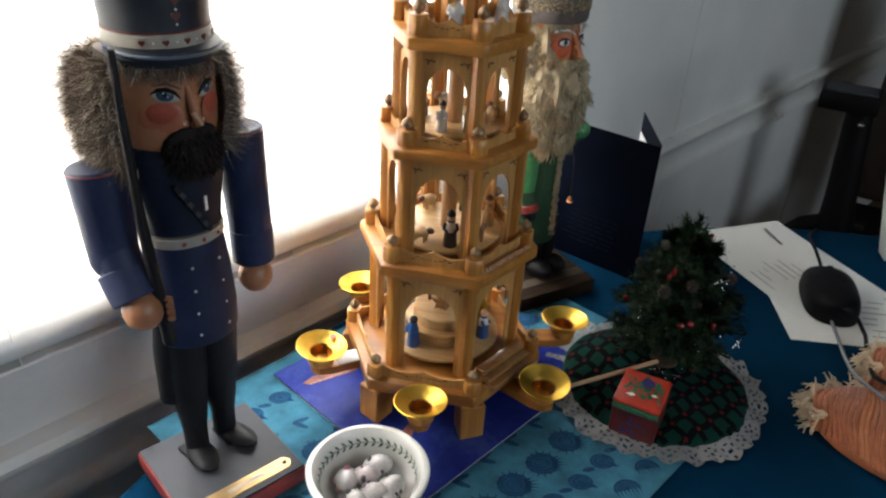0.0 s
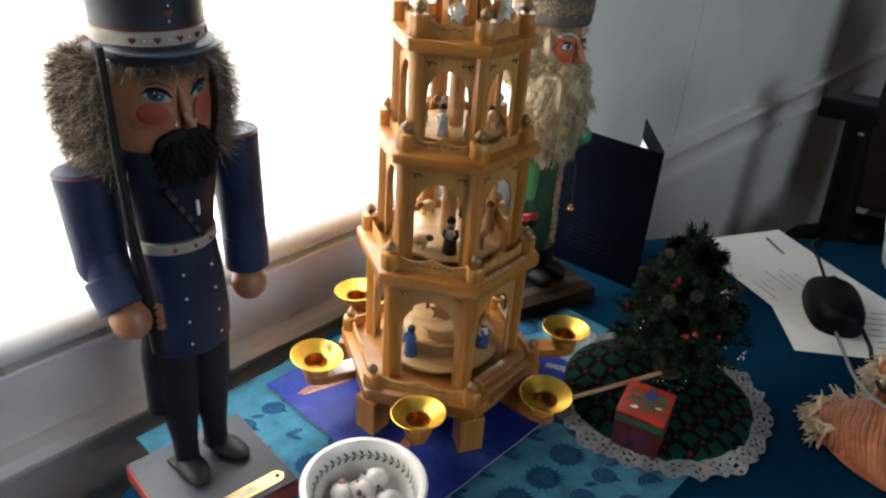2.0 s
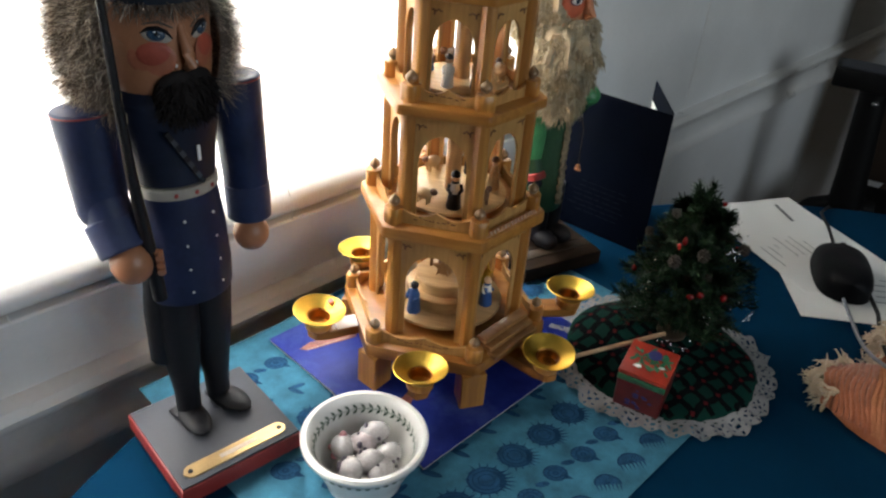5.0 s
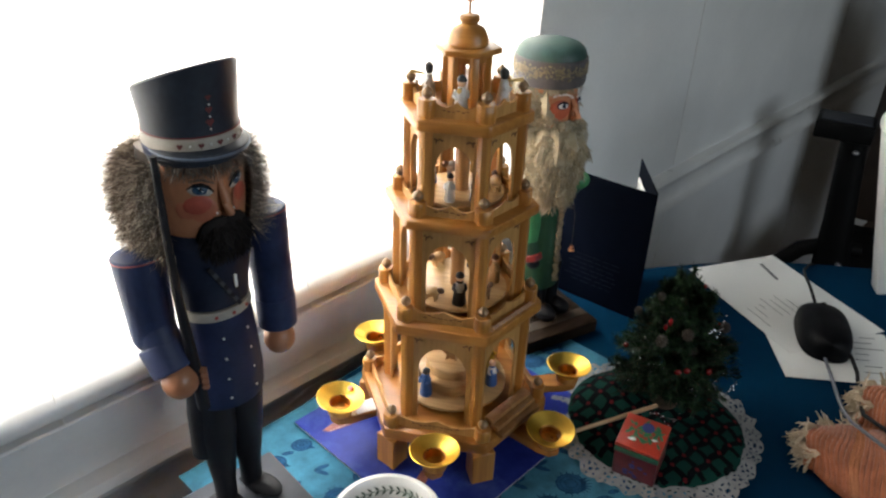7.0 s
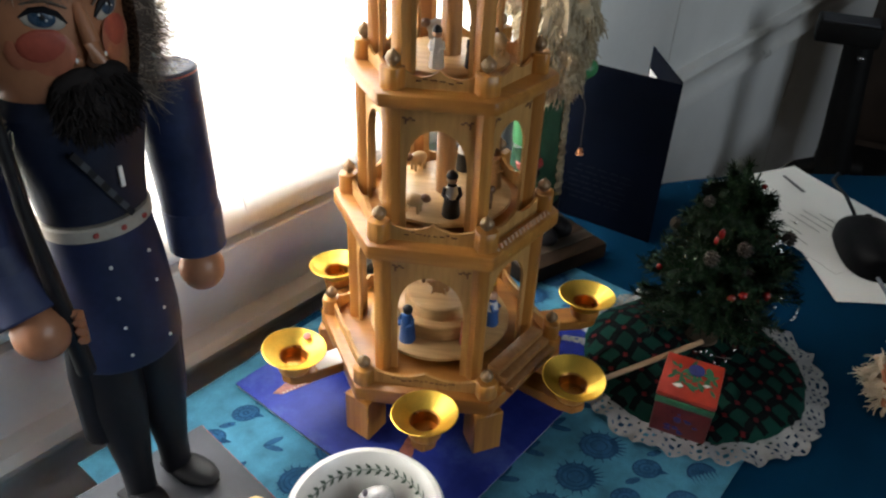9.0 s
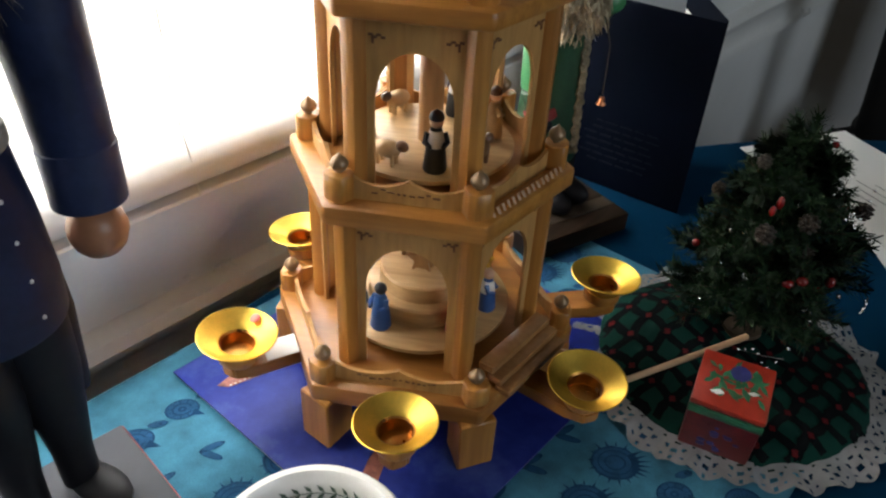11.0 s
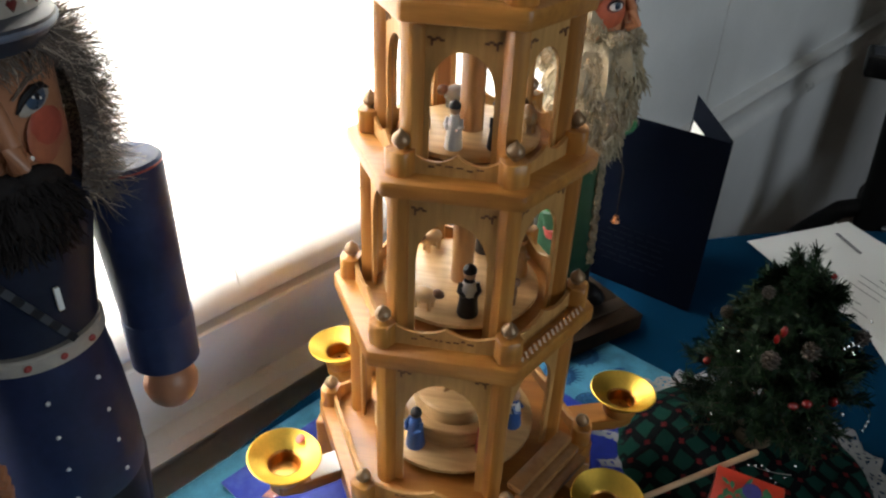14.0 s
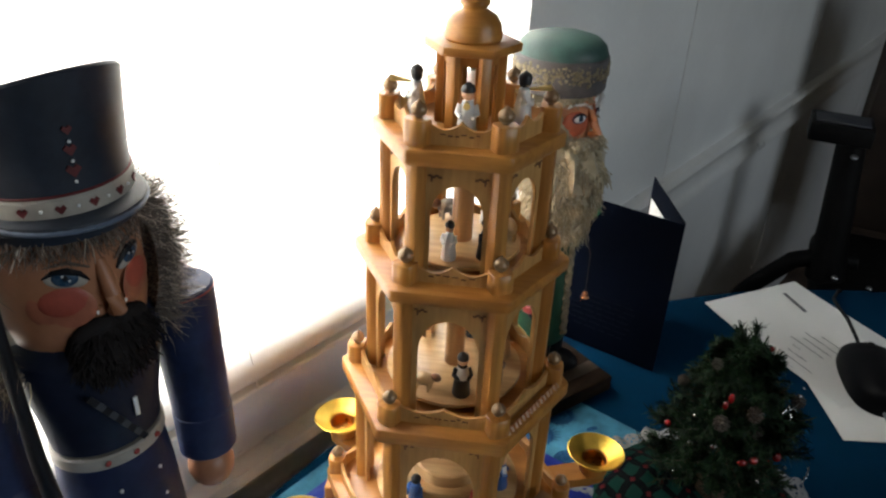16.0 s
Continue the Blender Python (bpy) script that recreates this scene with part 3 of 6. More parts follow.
tagged(part("shell_print", fill, runner_fill, runner, "mid-blue printed sea shells"), kind="stuff")
tagged(part("shell_outline", line, runner_ink, runner, "dark blue printed shell outlines"), kind="stuff")

# book with a sea-map cover under the pyramid
book = thing("picture_book", ROOM, "thin picture book with violet-blue sea chart cover", "book")
BX0, BX1, BY0, BY1 = 0.304, 0.545, 0.278, 0.486
bm = bmesh.new()
box(bm, ((BX0 + BX1) / 2, (BY0 + BY1) / 2, TABLE + 0.0037), (BX1 - BX0 - 0.002, BY1 - BY0 - 0.002, 0.0022))
part("pages", bm, page_edge, book)
bm = bmesh.new()
box(bm, ((BX0 + BX1) / 2, (BY0 + BY1) / 2, TABLE + 0.0054), (BX1 - BX0, BY1 - BY0, 0.0012), bev=0.0004)
part("cover", bm, sea_cover, book)
BOOK_Z = TABLE + 0.0060
for cx, cy, ln, turn in ((0.345, 0.448, 0.030, -0.25), (0.330, 0.335, 0.028, 0.5)):
    m = Matrix.Translation((cx, cy, 0)) @ Matrix.Rotation(turn, 4, "Z")
    bm = bmesh.new()
    prism(bm, [(-ln, 0), (-ln * 0.8, -0.005), (ln * 0.8, -0.006), (ln, 0.001), (ln * 0.5, 0.004), (-ln * 0.6, 0.005)], BOOK_Z + 0.0002, BOOK_Z + 0.0004, m)
    part("ship_print", bm, ship_print, book, "reddish brown printed ship")
bm = bmesh.new()
for k in range(16):
    box(bm, (0.322 + k * 0.003, 0.4495 - k * 0.0007, BOOK_Z + 0.0006), (0.0014, 0.0012, 0.0003))
part("rail_print", bm, pale_print, book)


# ---------------------------------------------------------------- the candle pyramid
PYR = pose(0.0202, 0.570, 0, 0, 0, -12)
pyr = thing("christmas_pyramid", PYR, "four-tier varnished pine Christmas pyramid with brass candle cups", "christmas pyramid")


def corner(r, k):
    return r * math.cos(radians(60 * k)), r * math.sin(radians(60 * k))


# feet
bm = bmesh.new()
prism(bm, [(-0.011, -0.012), (0.011, -0.012), (0.009, 0.010), (-0.009, 0.010)], BOOK_Z, 0.791)
bmesh.ops.bevel(bm, geom=bm.edges[:], offset=0.001, segments=1, affect="EDGES")
x, y = corner(0.082, 0)
foot = part("foot", bm, wood_up, pyr, m=pose(x, y, 0, 0, 0, 90))
for k in range(1, 6):
    x, y = corner(0.082, k)
    share(foot, pose(x, y, 0, 0, 0, 60 * k + 90))

# tier: underside, top, deck radius, bead radius, wall radius, next underside, bead height, disc radius
TIERS = [
    (0.789, 0.802, 0.0945, 0.0850, 0.0650, 0.900, 0.8190, 0.053),
    (0.900, 0.911, 0.0800, 0.0675, 0.0560, 0.999, 0.9290, 0.046),
    (0.999, 1.008, 0.0690, 0.0545, 0.0470, 1.080, 1.0245, 0.037),
    (1.080, 1.090, 0.0575, 0.0460, 0.0, 0.0, 1.1085, 0.0),
]


def bead_post(h):
    """Short round-fronted post that carries a pointed bead."""
    bm = bmesh.new()
    prism(bm, [(-0.0068, -0.0045), (-0.0035, -0.0068), (0.0035, -0.0068), (0.0068, -0.0045), (0.0068, 0.003), (0.004, 0.0055), (-0.004, 0.0055), (-0.0068, 0.003)], 0, h)
    bmesh.ops.bevel(bm, geom=[e for e in bm.edges if e.calc_length() > 0.004], offset=0.0006, segments=1, affect="EDGES")
    return bm


def bead():
    bm = bmesh.new()
    lathe(bm, [(0.0018, 0), (0.0020, 0.001), (0.0035, 0.0018), (0.0045, 0.0036), (0.0045, 0.0052), (0.0034, 0.0071), (0.0013, 0.0088), (0.0, 0.0106)], 14)
    return bm


def railing(length, h):
    """Fretted board with two dips in its upper edge."""
    n, t = 24, 0.0022
    pts = [(-length / 2, 0.0)] + [(length / 2, 0.0)]
    for k in range(n, -1, -1):
        u = k / n
        pts.append((-length / 2 + length * u, h - 0.0048 * math.sin(math.pi * ((2 * u) % 1.0)) ** 0.8 if 0 < k < n else h))
    bm = bmesh.new()
    prism(bm, pts, -t / 2, t / 2, Matrix(((1, 0, 0, 0), (0, 0, 1, 0), (0, 1, 0, 0), (0, 0, 0, 1))))
    return bm


def arch_panel(w, h, open_w, spring, top):
    """Thin board with a pointed round arch cut out from the floor up."""
    n, t = 16, 0.0022
    pts = [(-w / 2, 0), (-w / 2, h), (w / 2, h), (w / 2, 0), (open_w / 2, 0)]
    for k in range(n + 1):
        a = math.pi * k / n
        pts.append((open_w / 2 * math.cos(a), spring + (top - spring) * math.sin(a) ** 0.9))
    pts.append((-open_w / 2, 0))
    bm = bmesh.new()
    prism(bm, pts, -t / 2, t / 2, Matrix(((1, 0, 0, 0), (0, 0, 1, 0), (0, 1, 0, 0), (0, 0, 0, 1))))
    return bm


def scroll_bars(bm, w, z, y, n, rng):
    """Burnt line ornament, too fine to read."""
    x = -w / 2
    while x < w / 2 - 0.002:
        ln = rng.uniform(0.0015, 0.004)
        box(bm, (x + ln / 2, y, z + rng.uniform(-0.0006, 0.0006)), (ln, 0.0004, rng.uniform(0.0005, 0.0011)), Matrix.Rotation(rng.uniform(-0.06, 0.06), 4, "Y"))
        x += ln + rng.uniform(0.0004, 0.0018)


rng = random.Random(12)
for ti, (z0, z1, R, rb, rw, z_next, zb, rd) in enumerate(TIERS):
    part("deck", slab(R, z0, z1, 0.0022), wood_flat, pyr)
    hp = zb - 0.004 - z1
    first = part("bead_post", bead_post(hp), wood_up, pyr, m=pose(*corner(rb, 0), z1, 0, 0, 90))
    firstb = part("bead", bead(), ball_grey, first, m=pose(0, 0, hp))
    posts = [first]
    for k in range(1, 6):
        p = share(first, pose(*corner(rb, k), z1, 0, 0, 60 * k + 90))
        share(firstb, pose(0, 0, hp, 0, 0, rng.uniform(0, 90)), p)
    # railings between the posts, set on the faces
    ap = rb * math.cos(radians(30)) - 0.001
    ln = rb - 0.010
    rail0 = None
    for k in range(6):
        a = 30 + 60 * k
        if ti == 0 and k == 5:
            continue                       # open side with the steps
        m = pose(ap * math.cos(radians(a)), ap * math.sin(radians(a)), z1, 0, 0, a + 90)
        if rail0 is None:
            rail0 = part("railing", railing(ln, hp - 0.001), wood_pale, pyr, m=m)
        else:
            share(rail0, m)
    bm = bmesh.new()
    scroll_bars(bm, ln * 0.62, hp * 0.42, -0.0015, 6, rng)
    a = 270
    part("burnt_ornament", bm, ink, pyr, m=pose((ap) * math.cos(radians(a)), (ap) * math.sin(radians(a)), z1, 0, 0, a + 90))
    if not rw:
        continue
    # corner columns: each a square post with a half-round front
    hh = z_next - z1
    bm = bmesh.new()
    prism(bm, [(-0.0052, 0.004), (-0.0052, -0.002), (-0.0038, -0.0045), (0, -0.0056), (0.0038, -0.0045), (0.0052, -0.002), (0.0052, 0.004)], 0, hh)
    col0 = part("column", bm, wood_up, pyr, m=pose(*corner(rw, 0), z1, 0, 0, 90))
    for k in range(1, 6):
        share(col0, pose(*corner(rw, k), z1, 0, 0, 60 * k + 90))
    apw = rw * math.cos(radians(30)) - 0.0005
    w = rw - 0.0085
    pan0 = orn0 = None
    for k in range(6):
        a = 30 + 60 * k
        m = pose(apw * math.cos(radians(a)), apw * math.sin(radians(a)), z1, 0, 0, a + 90)
        if pan0 is None:
            ow = w * 0.79
            pan0 = part("arched_panel", arch_panel(w, hh, ow, hh * 0.52, hh * 0.82), wood_pale, pyr, m=m)
            orn0 = []
            for sgn in (-1, 1):
                bm = bmesh.new()
                for q in range(4):
                    box(bm, (sgn * (w / 2 - 0.0035 - q * 0.0019), -0.0014, hh * (0.90 - 0.012 * (q % 2))), (0.0022, 0.0005, 0.0011))
                box(bm, (sgn * (w / 2 - 0.0045), -0.0014, hh * 0.873), (0.0011, 0.0005, 0.0034))
                orn0.append(part("burnt_corner", bm, ink, pan0))
        else:
            p = share(pan0, m)
            for o in orn0:
                share(o, Matrix.Identity(4), p)

# ribbed eave on the open side, and steps below it
EAVE = pose(0.0680 * math.cos(radians(-30)), 0.0680 * math.sin(radians(-30)), 0.9085, 0, 0, 60)
bm = bmesh.new()
rod(bm, (0, 0.005, 0.0055), (0.0004, 0.0005, -0.002), 0.0018, 0.0019, 8, bev=0.0005)
rib = part("eave_rib", bm, wood_flat, pyr, m=EAVE @ pose(-0.030, 0, 0))
for k in range(1, 15):
    share(rib, EAVE @ pose(-0.030 + 0.0043 * k, 0, 0))
bm = bmesh.new()
for k in range(3):
    box(bm, (0, -0.004 - 0.006 * k, 0.013 - 0.005 * k), (0.058, 0.010, 0.005), bev=0.001)
# brown wood instead of pine: shade on the open side, put into the colour
part("steps", bm, wood_shaft, pyr, m=pose(0.066 * math.cos(radians(-30)), 0.066 * math.sin(radians(-30)), 0.800, 0, 0, 60))

# shaft through all tiers, pavilion, dome and the spindle's knob
bm = bmesh.new()
rod(bm, (0, 0, 0.803), (0, 0, 1.079), 0.0068, 0.0064, 20)
part("shaft", bm, wood_shaft, pyr)
bm = bmesh.new()
box(bm, (0, 0, 1.1115), (0.0052, 0.0062, 0.043), bev=0.0008)
pcol = part("pavilion_column", bm, wood_up, pyr, m=pose(*corner(0.0172, 0), 0))
for k in range(1, 6):
    share(pcol, pose(*corner(0.0172, k), 0, 0, 0, 60 * k))
bm = bmesh.new()
prism(bm, [(-0.0062, 0), (-0.0062, 0.043), (0.0062, 0.043), (0.0062, 0), (0.0036, 0), (0.0036, 0.036), (-0.0036, 0.036), (-0.0036, 0)], -0.0008, 0.0008, Matrix(((1, 0, 0, 0), (0, 0, 1, 0), (0, 1, 0, 0), (0, 0, 0, 1))))
pfr = part("pavilion_frame", bm, wood_up, pyr, m=pose(0.0140 * math.cos(radians(30)), 0.0140 * math.sin(radians(30)), 1.090, 0, 0, 120))
for k in range(1, 6):
    a = radians(30 + 60 * k)
    share(pfr, pose(0.0140 * math.cos(a), 0.0140 * math.sin(a), 1.090, 0, 0, 120 + 60 * k))
part("pavilion_roof", slab(0.0275, 1.1330, 1.1380, 0.0010), wood_flat, pyr)
bm = bmesh.new()
lathe(bm, [(0.0150, 1.138), (0.0161, 1.1393), (0.0160, 1.1425), (0.0149, 1.1470), (0.0122, 1.1510), (0.0080, 1.1535), (0.0066, 1.1543), (0.0068, 1.1555), (0.0082, 1.1568), (0.0083, 1.1592), (0.0070, 1.1610), (0.0040, 1.1617), (0, 1.1618)], 28)
part("dome", bm, wood_flat, pyr, "turned pine dome with a collar")
bm = bmesh.new()
rod(bm, (0, 0, 1.161), (0, 0, 1.174), 0.0014, 0.0014, 8)
lathe(bm, [(0.0050, 1.1715), (0.0062, 1.1725), (0.0072, 1.186), (0.0074, 1.205), (0.0050, 1.208), (0, 1.208)], 18)
part("spindle_knob", bm, wood_shaft, pyr)

# arms with brass candle cups
CUPS = [(-0.0855, 0.5235, 0.8165), (0.0035, 0.468, 0.8065), (0.1100, 0.4985, 0.8065), (0.1385, 0.5835, 0.8150), (-0.0615, 0.6335, 0.8140)]
inv = PYR.inverted()


def cup_profile():
    bm = bmesh.new()
    lathe(bm, [(0.0108, -0.0095), (0.0112, -0.0085), (0.0130, -0.0055), (0.0172, -0.0020), (0.0206, 0.0010), (0.0211, 0.0016), (0.0205, 0.0019), (0.0168, -0.0006), (0.0124, -0.0034), (0.0102, -0.0044), (0.0096, -0.0050)], 36, cap=False)
    return bm


cup0 = None
for ci, (cx, cy, cz) in enumerate(CUPS):
    p = inv @ Vector((cx, cy, 0))
    ang = math.degrees(math.atan2(p.y, p.x))
    dist = p.length
    bm = bmesh.new()
    prism(bm, [(0.050, -0.0085), (dist - 0.006, -0.0095), (dist + 0.006, -0.0080), (dist + 0.011, 0.0), (dist + 0.006, 0.0080), (dist - 0.006, 0.0095), (0.050, 0.0085)], cz - 0.0255, cz - 0.0175)
    bmesh.ops.bevel(bm, geom=bm.edges[:], offset=0.0012, segments=2, affect="EDGES")
    arm = part("cup_arm", bm, wood_flat, pyr, m=pose(0, 0, 0, 0, 0, ang))
    if ci == 0:
        bm = bmesh.new()
        box(bm, (dist - 0.0265, 0, cz - 0.0173), (0.026, 0.0165, 0.0005), bev=0.0001)
        part("paper_label", bm, paper, arm, "blank white paper label")
    tilt = ((0, 5), (-4, 0), (3, -4), (2, 3), (0, 4))[ci]
    mcup = pose(p.x, p.y, cz, tilt[0], tilt[1], 37 * ci) @ Matrix.Diagonal((1.07, 1.07, 1.0, 1))
    if cup0 is None:
        cup0 = part("candle_cup", cup_profile(), brass, pyr, "polished brass drip cup", m=mcup)
        # the well's metal is darker and browner than the cup's
        bm = bmesh.new()
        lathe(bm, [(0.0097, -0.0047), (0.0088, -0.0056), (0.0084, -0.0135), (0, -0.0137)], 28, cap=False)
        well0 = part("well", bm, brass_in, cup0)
        bm = bmesh.new()
        lathe(bm, [(0.0085, -0.0172), (0.0098, -0.0170), (0.0104, -0.0160), (0.0110, -0.0100), (0.0106, -0.0090), (0.0090, -0.0090)], 28, cap=False)
        socket0 = part("socket", bm, wood_up, cup0, "turned pine socket")
        c = cup0
    else:
        c = share(cup0, mcup)
        c["label"] = "polished brass drip cup"
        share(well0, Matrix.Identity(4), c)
        share(socket0, Matrix.Identity(4), c)
    if ci == 0:
        bm = bmesh.new()
        ball(bm, (0.004, 0.0150, 0.0008), 0.0026, (1, 1.5, 0.25))
        part("wax_drip", bm, wax_red, c)

# turntables with their carved figures


def figurine(body, head="skin", hat=None, cape=None, h=0.030):
    """A turned peg figure: robe, head and hat in one mesh."""
    bm = bmesh.new()
    s = h / 0.030
    lathe(bm, [(0.0052 * s, 0), (0.0056 * s, 0.001 * s), (0.0046 * s, 0.010 * s), (0.0036 * s, 0.017 * s), (0.0026 * s, 0.0205 * s), (0.0, 0.0212 * s)], 14, mi=0)
    for sg in (-1, 1):
        tube(bm, [(sg * 0.0036 * s, 0, 0.0185 * s), (sg * 0.0050 * s, -0.0015 * s, 0.0145 * s), (sg * 0.0028 * s, -0.0050 * s, 0.0135 * s)], [0.0016 * s, 0.0015 * s, 0.0011 * s], 6, mi=0)
    ball(bm, (0, 0, 0.0240 * s), 0.0033 * s, mi=1, u=12, v=8)
    mats = [fig_cols[body], fig_cols[head]]
    if hat:
        lathe(bm, [(0.0034 * s, 0.0250 * s), (0.0036 * s, 0.0262 * s), (0.0028 * s, 0.0280 * s), (0, 0.0300 * s)], 12, mi=2)
        mats.append(fig_cols[hat])
    if cape:
        lathe(bm, [(0.0045 * s, 0.0125 * s), (0.0040 * s, 0.0165 * s), (0.0030 * s, 0.0200 * s)], 12, mi=len(mats), cap=False)
        mats.append(fig_cols[cape])
    return bm, mats


def sheep(col):
    bm = bmesh.new()
    ball(bm, (0, 0, 0.0085), 0.0062, (1.25, 0.75, 0.8), u=12, v=8)
    ball(bm, (0.0085, 0, 0.0115), 0.0030, (1.2, 0.8, 1), mi=1, u=10, v=7)
    for x in (-0.004, 0.004):
        for y in (-0.0022, 0.0022):
            rod(bm, (x, y, 0), (x, y, 0.007), 0.0011, 0.0014, 6)
    return bm, [fig_cols[col], fig_cols["brown"]]


FIGS = {
    0: [("blue", "black", None, None, 0.034, -118), ("yellow", "skin", "purple", None, 0.036, 35), ("blue", "skin", None, "white", 0.032, -8), ("red", "skin", "brown", None, 0.034, -52), ("brown", "skin", "black", None, 0.033, 60), ("grey", "skin", "brown", None, 0.03, 150), ("blue", "skin", "blue", None, 0.03, 205)],
    1: [("black", "skin", "black", "white", 0.034, -76), ("black", "skin", "black", "white", 0.034, 75), ("black", "skin", "black", None, 0.033, 190), ("tan", "skin", "brown", None, 0.03, 20)],
    2: [("white", "skin", "black", None, 0.030, -100), ("black", "skin", "black", None, 0.032, -55), ("white", "skin", "brown", None, 0.030, 60), ("blue", "skin", "black", "white", 0.031, 170)],
}
SHEEP = {1: [(-116, "tan"), (-38, "brown"), (-150, "grey"), (130, "tan")], 2: [(10, "tan"), (115, "grey")]}
for ti in range(3):
    z0, z1, R, rb, rw, z_next, zb, rd = TIERS[ti]
    zt = z1 + (0.0095, 0.0075, 0.0065)[ti]
    bm = bmesh.new()
    lathe(bm, [(0, zt - 0.0035), (rd - 0.001, zt - 0.0035), (rd, zt - 0.0028), (rd, zt - 0.0006), (rd - 0.0008, zt), (0, zt)], 48)
    disc = part("turntable", bm, wood_disc, pyr, "pale round turntable carrying carved figures")
    bm = bmesh.new()
    lathe(bm, [(0.016, z1), (0.016, zt - 0.0035)], 24)
    part("hub", bm, wood_shaft, disc)
    for bcol, hcol, hat, cape, h, a in FIGS[ti]:
        f, mats = figurine(bcol, hcol, hat, cape, h * (1, 0.98, 0.85)[ti])
        r = rd * 0.76
        part("figurine", f, mats, disc, m=pose(r * math.cos(radians(a)), r * math.sin(radians(a)), zt, 0, 0, a + 90))
    for a, col in SHEEP.get(ti, ()):
        f, mats = sheep(col)
        r = rd * 0.80
        part("sheep", f, mats, disc, m=pose(r * math.cos(radians(a)), r * math.sin(radians(a)), zt, 0, 0, a + 100))
    if ti == 0:
        # stepped wooden hill with a star and a little stable in the middle
        bm = bmesh.new()
        lathe(bm, [(0.034, zt), (0.0345, zt + 0.002), (0.034, zt + 0.011), (0.033, zt + 0.012), (0.027, zt + 0.0125), (0.0265, zt + 0.022), (0.0255, zt + 0.023), (0.013, zt + 0.0232), (0, zt + 0.0232)], 40)
        part("stepped_hill", bm, wood_disc, disc)
        bm = bmesh.new()
        star = [((0.0095 if k % 2 == 0 else 0.0042) * math.sin(k * math.pi / 5), (0.0095 if k % 2 == 0 else 0.0042) * math.cos(k * math.pi / 5)) for k in range(10)]
        prism(bm, star, -0.0012, 0.0012, pose(0.0, -0.012, zt + 0.034, 90, 0, 0))
        part("star", bm, wood_shaft, disc)
        bm = bmesh.new()
        for x in (-0.014, -0.006, 0.006, 0.014):
            rod(bm, (x, 0.006, zt + 0.023), (x, 0.006, zt + 0.050), 0.0016, 0.0016, 8)
        prism(bm, [(-0.018, 0.050), (0.018, 0.050), (0.0, 0.064)], -0.008, 0.008, pose(0, 0.006, zt, 90, 0, 0))
        part("stable", bm, wood_shaft, disc)

# trumpeting figures round the pavilion
for a in (-176, -87, 0, 92):
    f, mats = figurine("white", "skin" if a == -87 else "black", "black", None, 0.033)
    mats.append(fig_cols["gold"])
    rod(f, (0, -0.003, 0.0225), (0, -0.015, 0.0240), 0.0007, 0.0020, 8, mi=len(mats) - 1)
    part("trumpet_angel", f, mats, pyr, "white-robed figure blowing a gilded horn", m=pose(0.0305 * math.cos(radians(a)), 0.0305 * math.sin(radians(a)), 1.090, 0, 0, a + 90))

# ---------------------------------------------------------------- nutcracker dolls


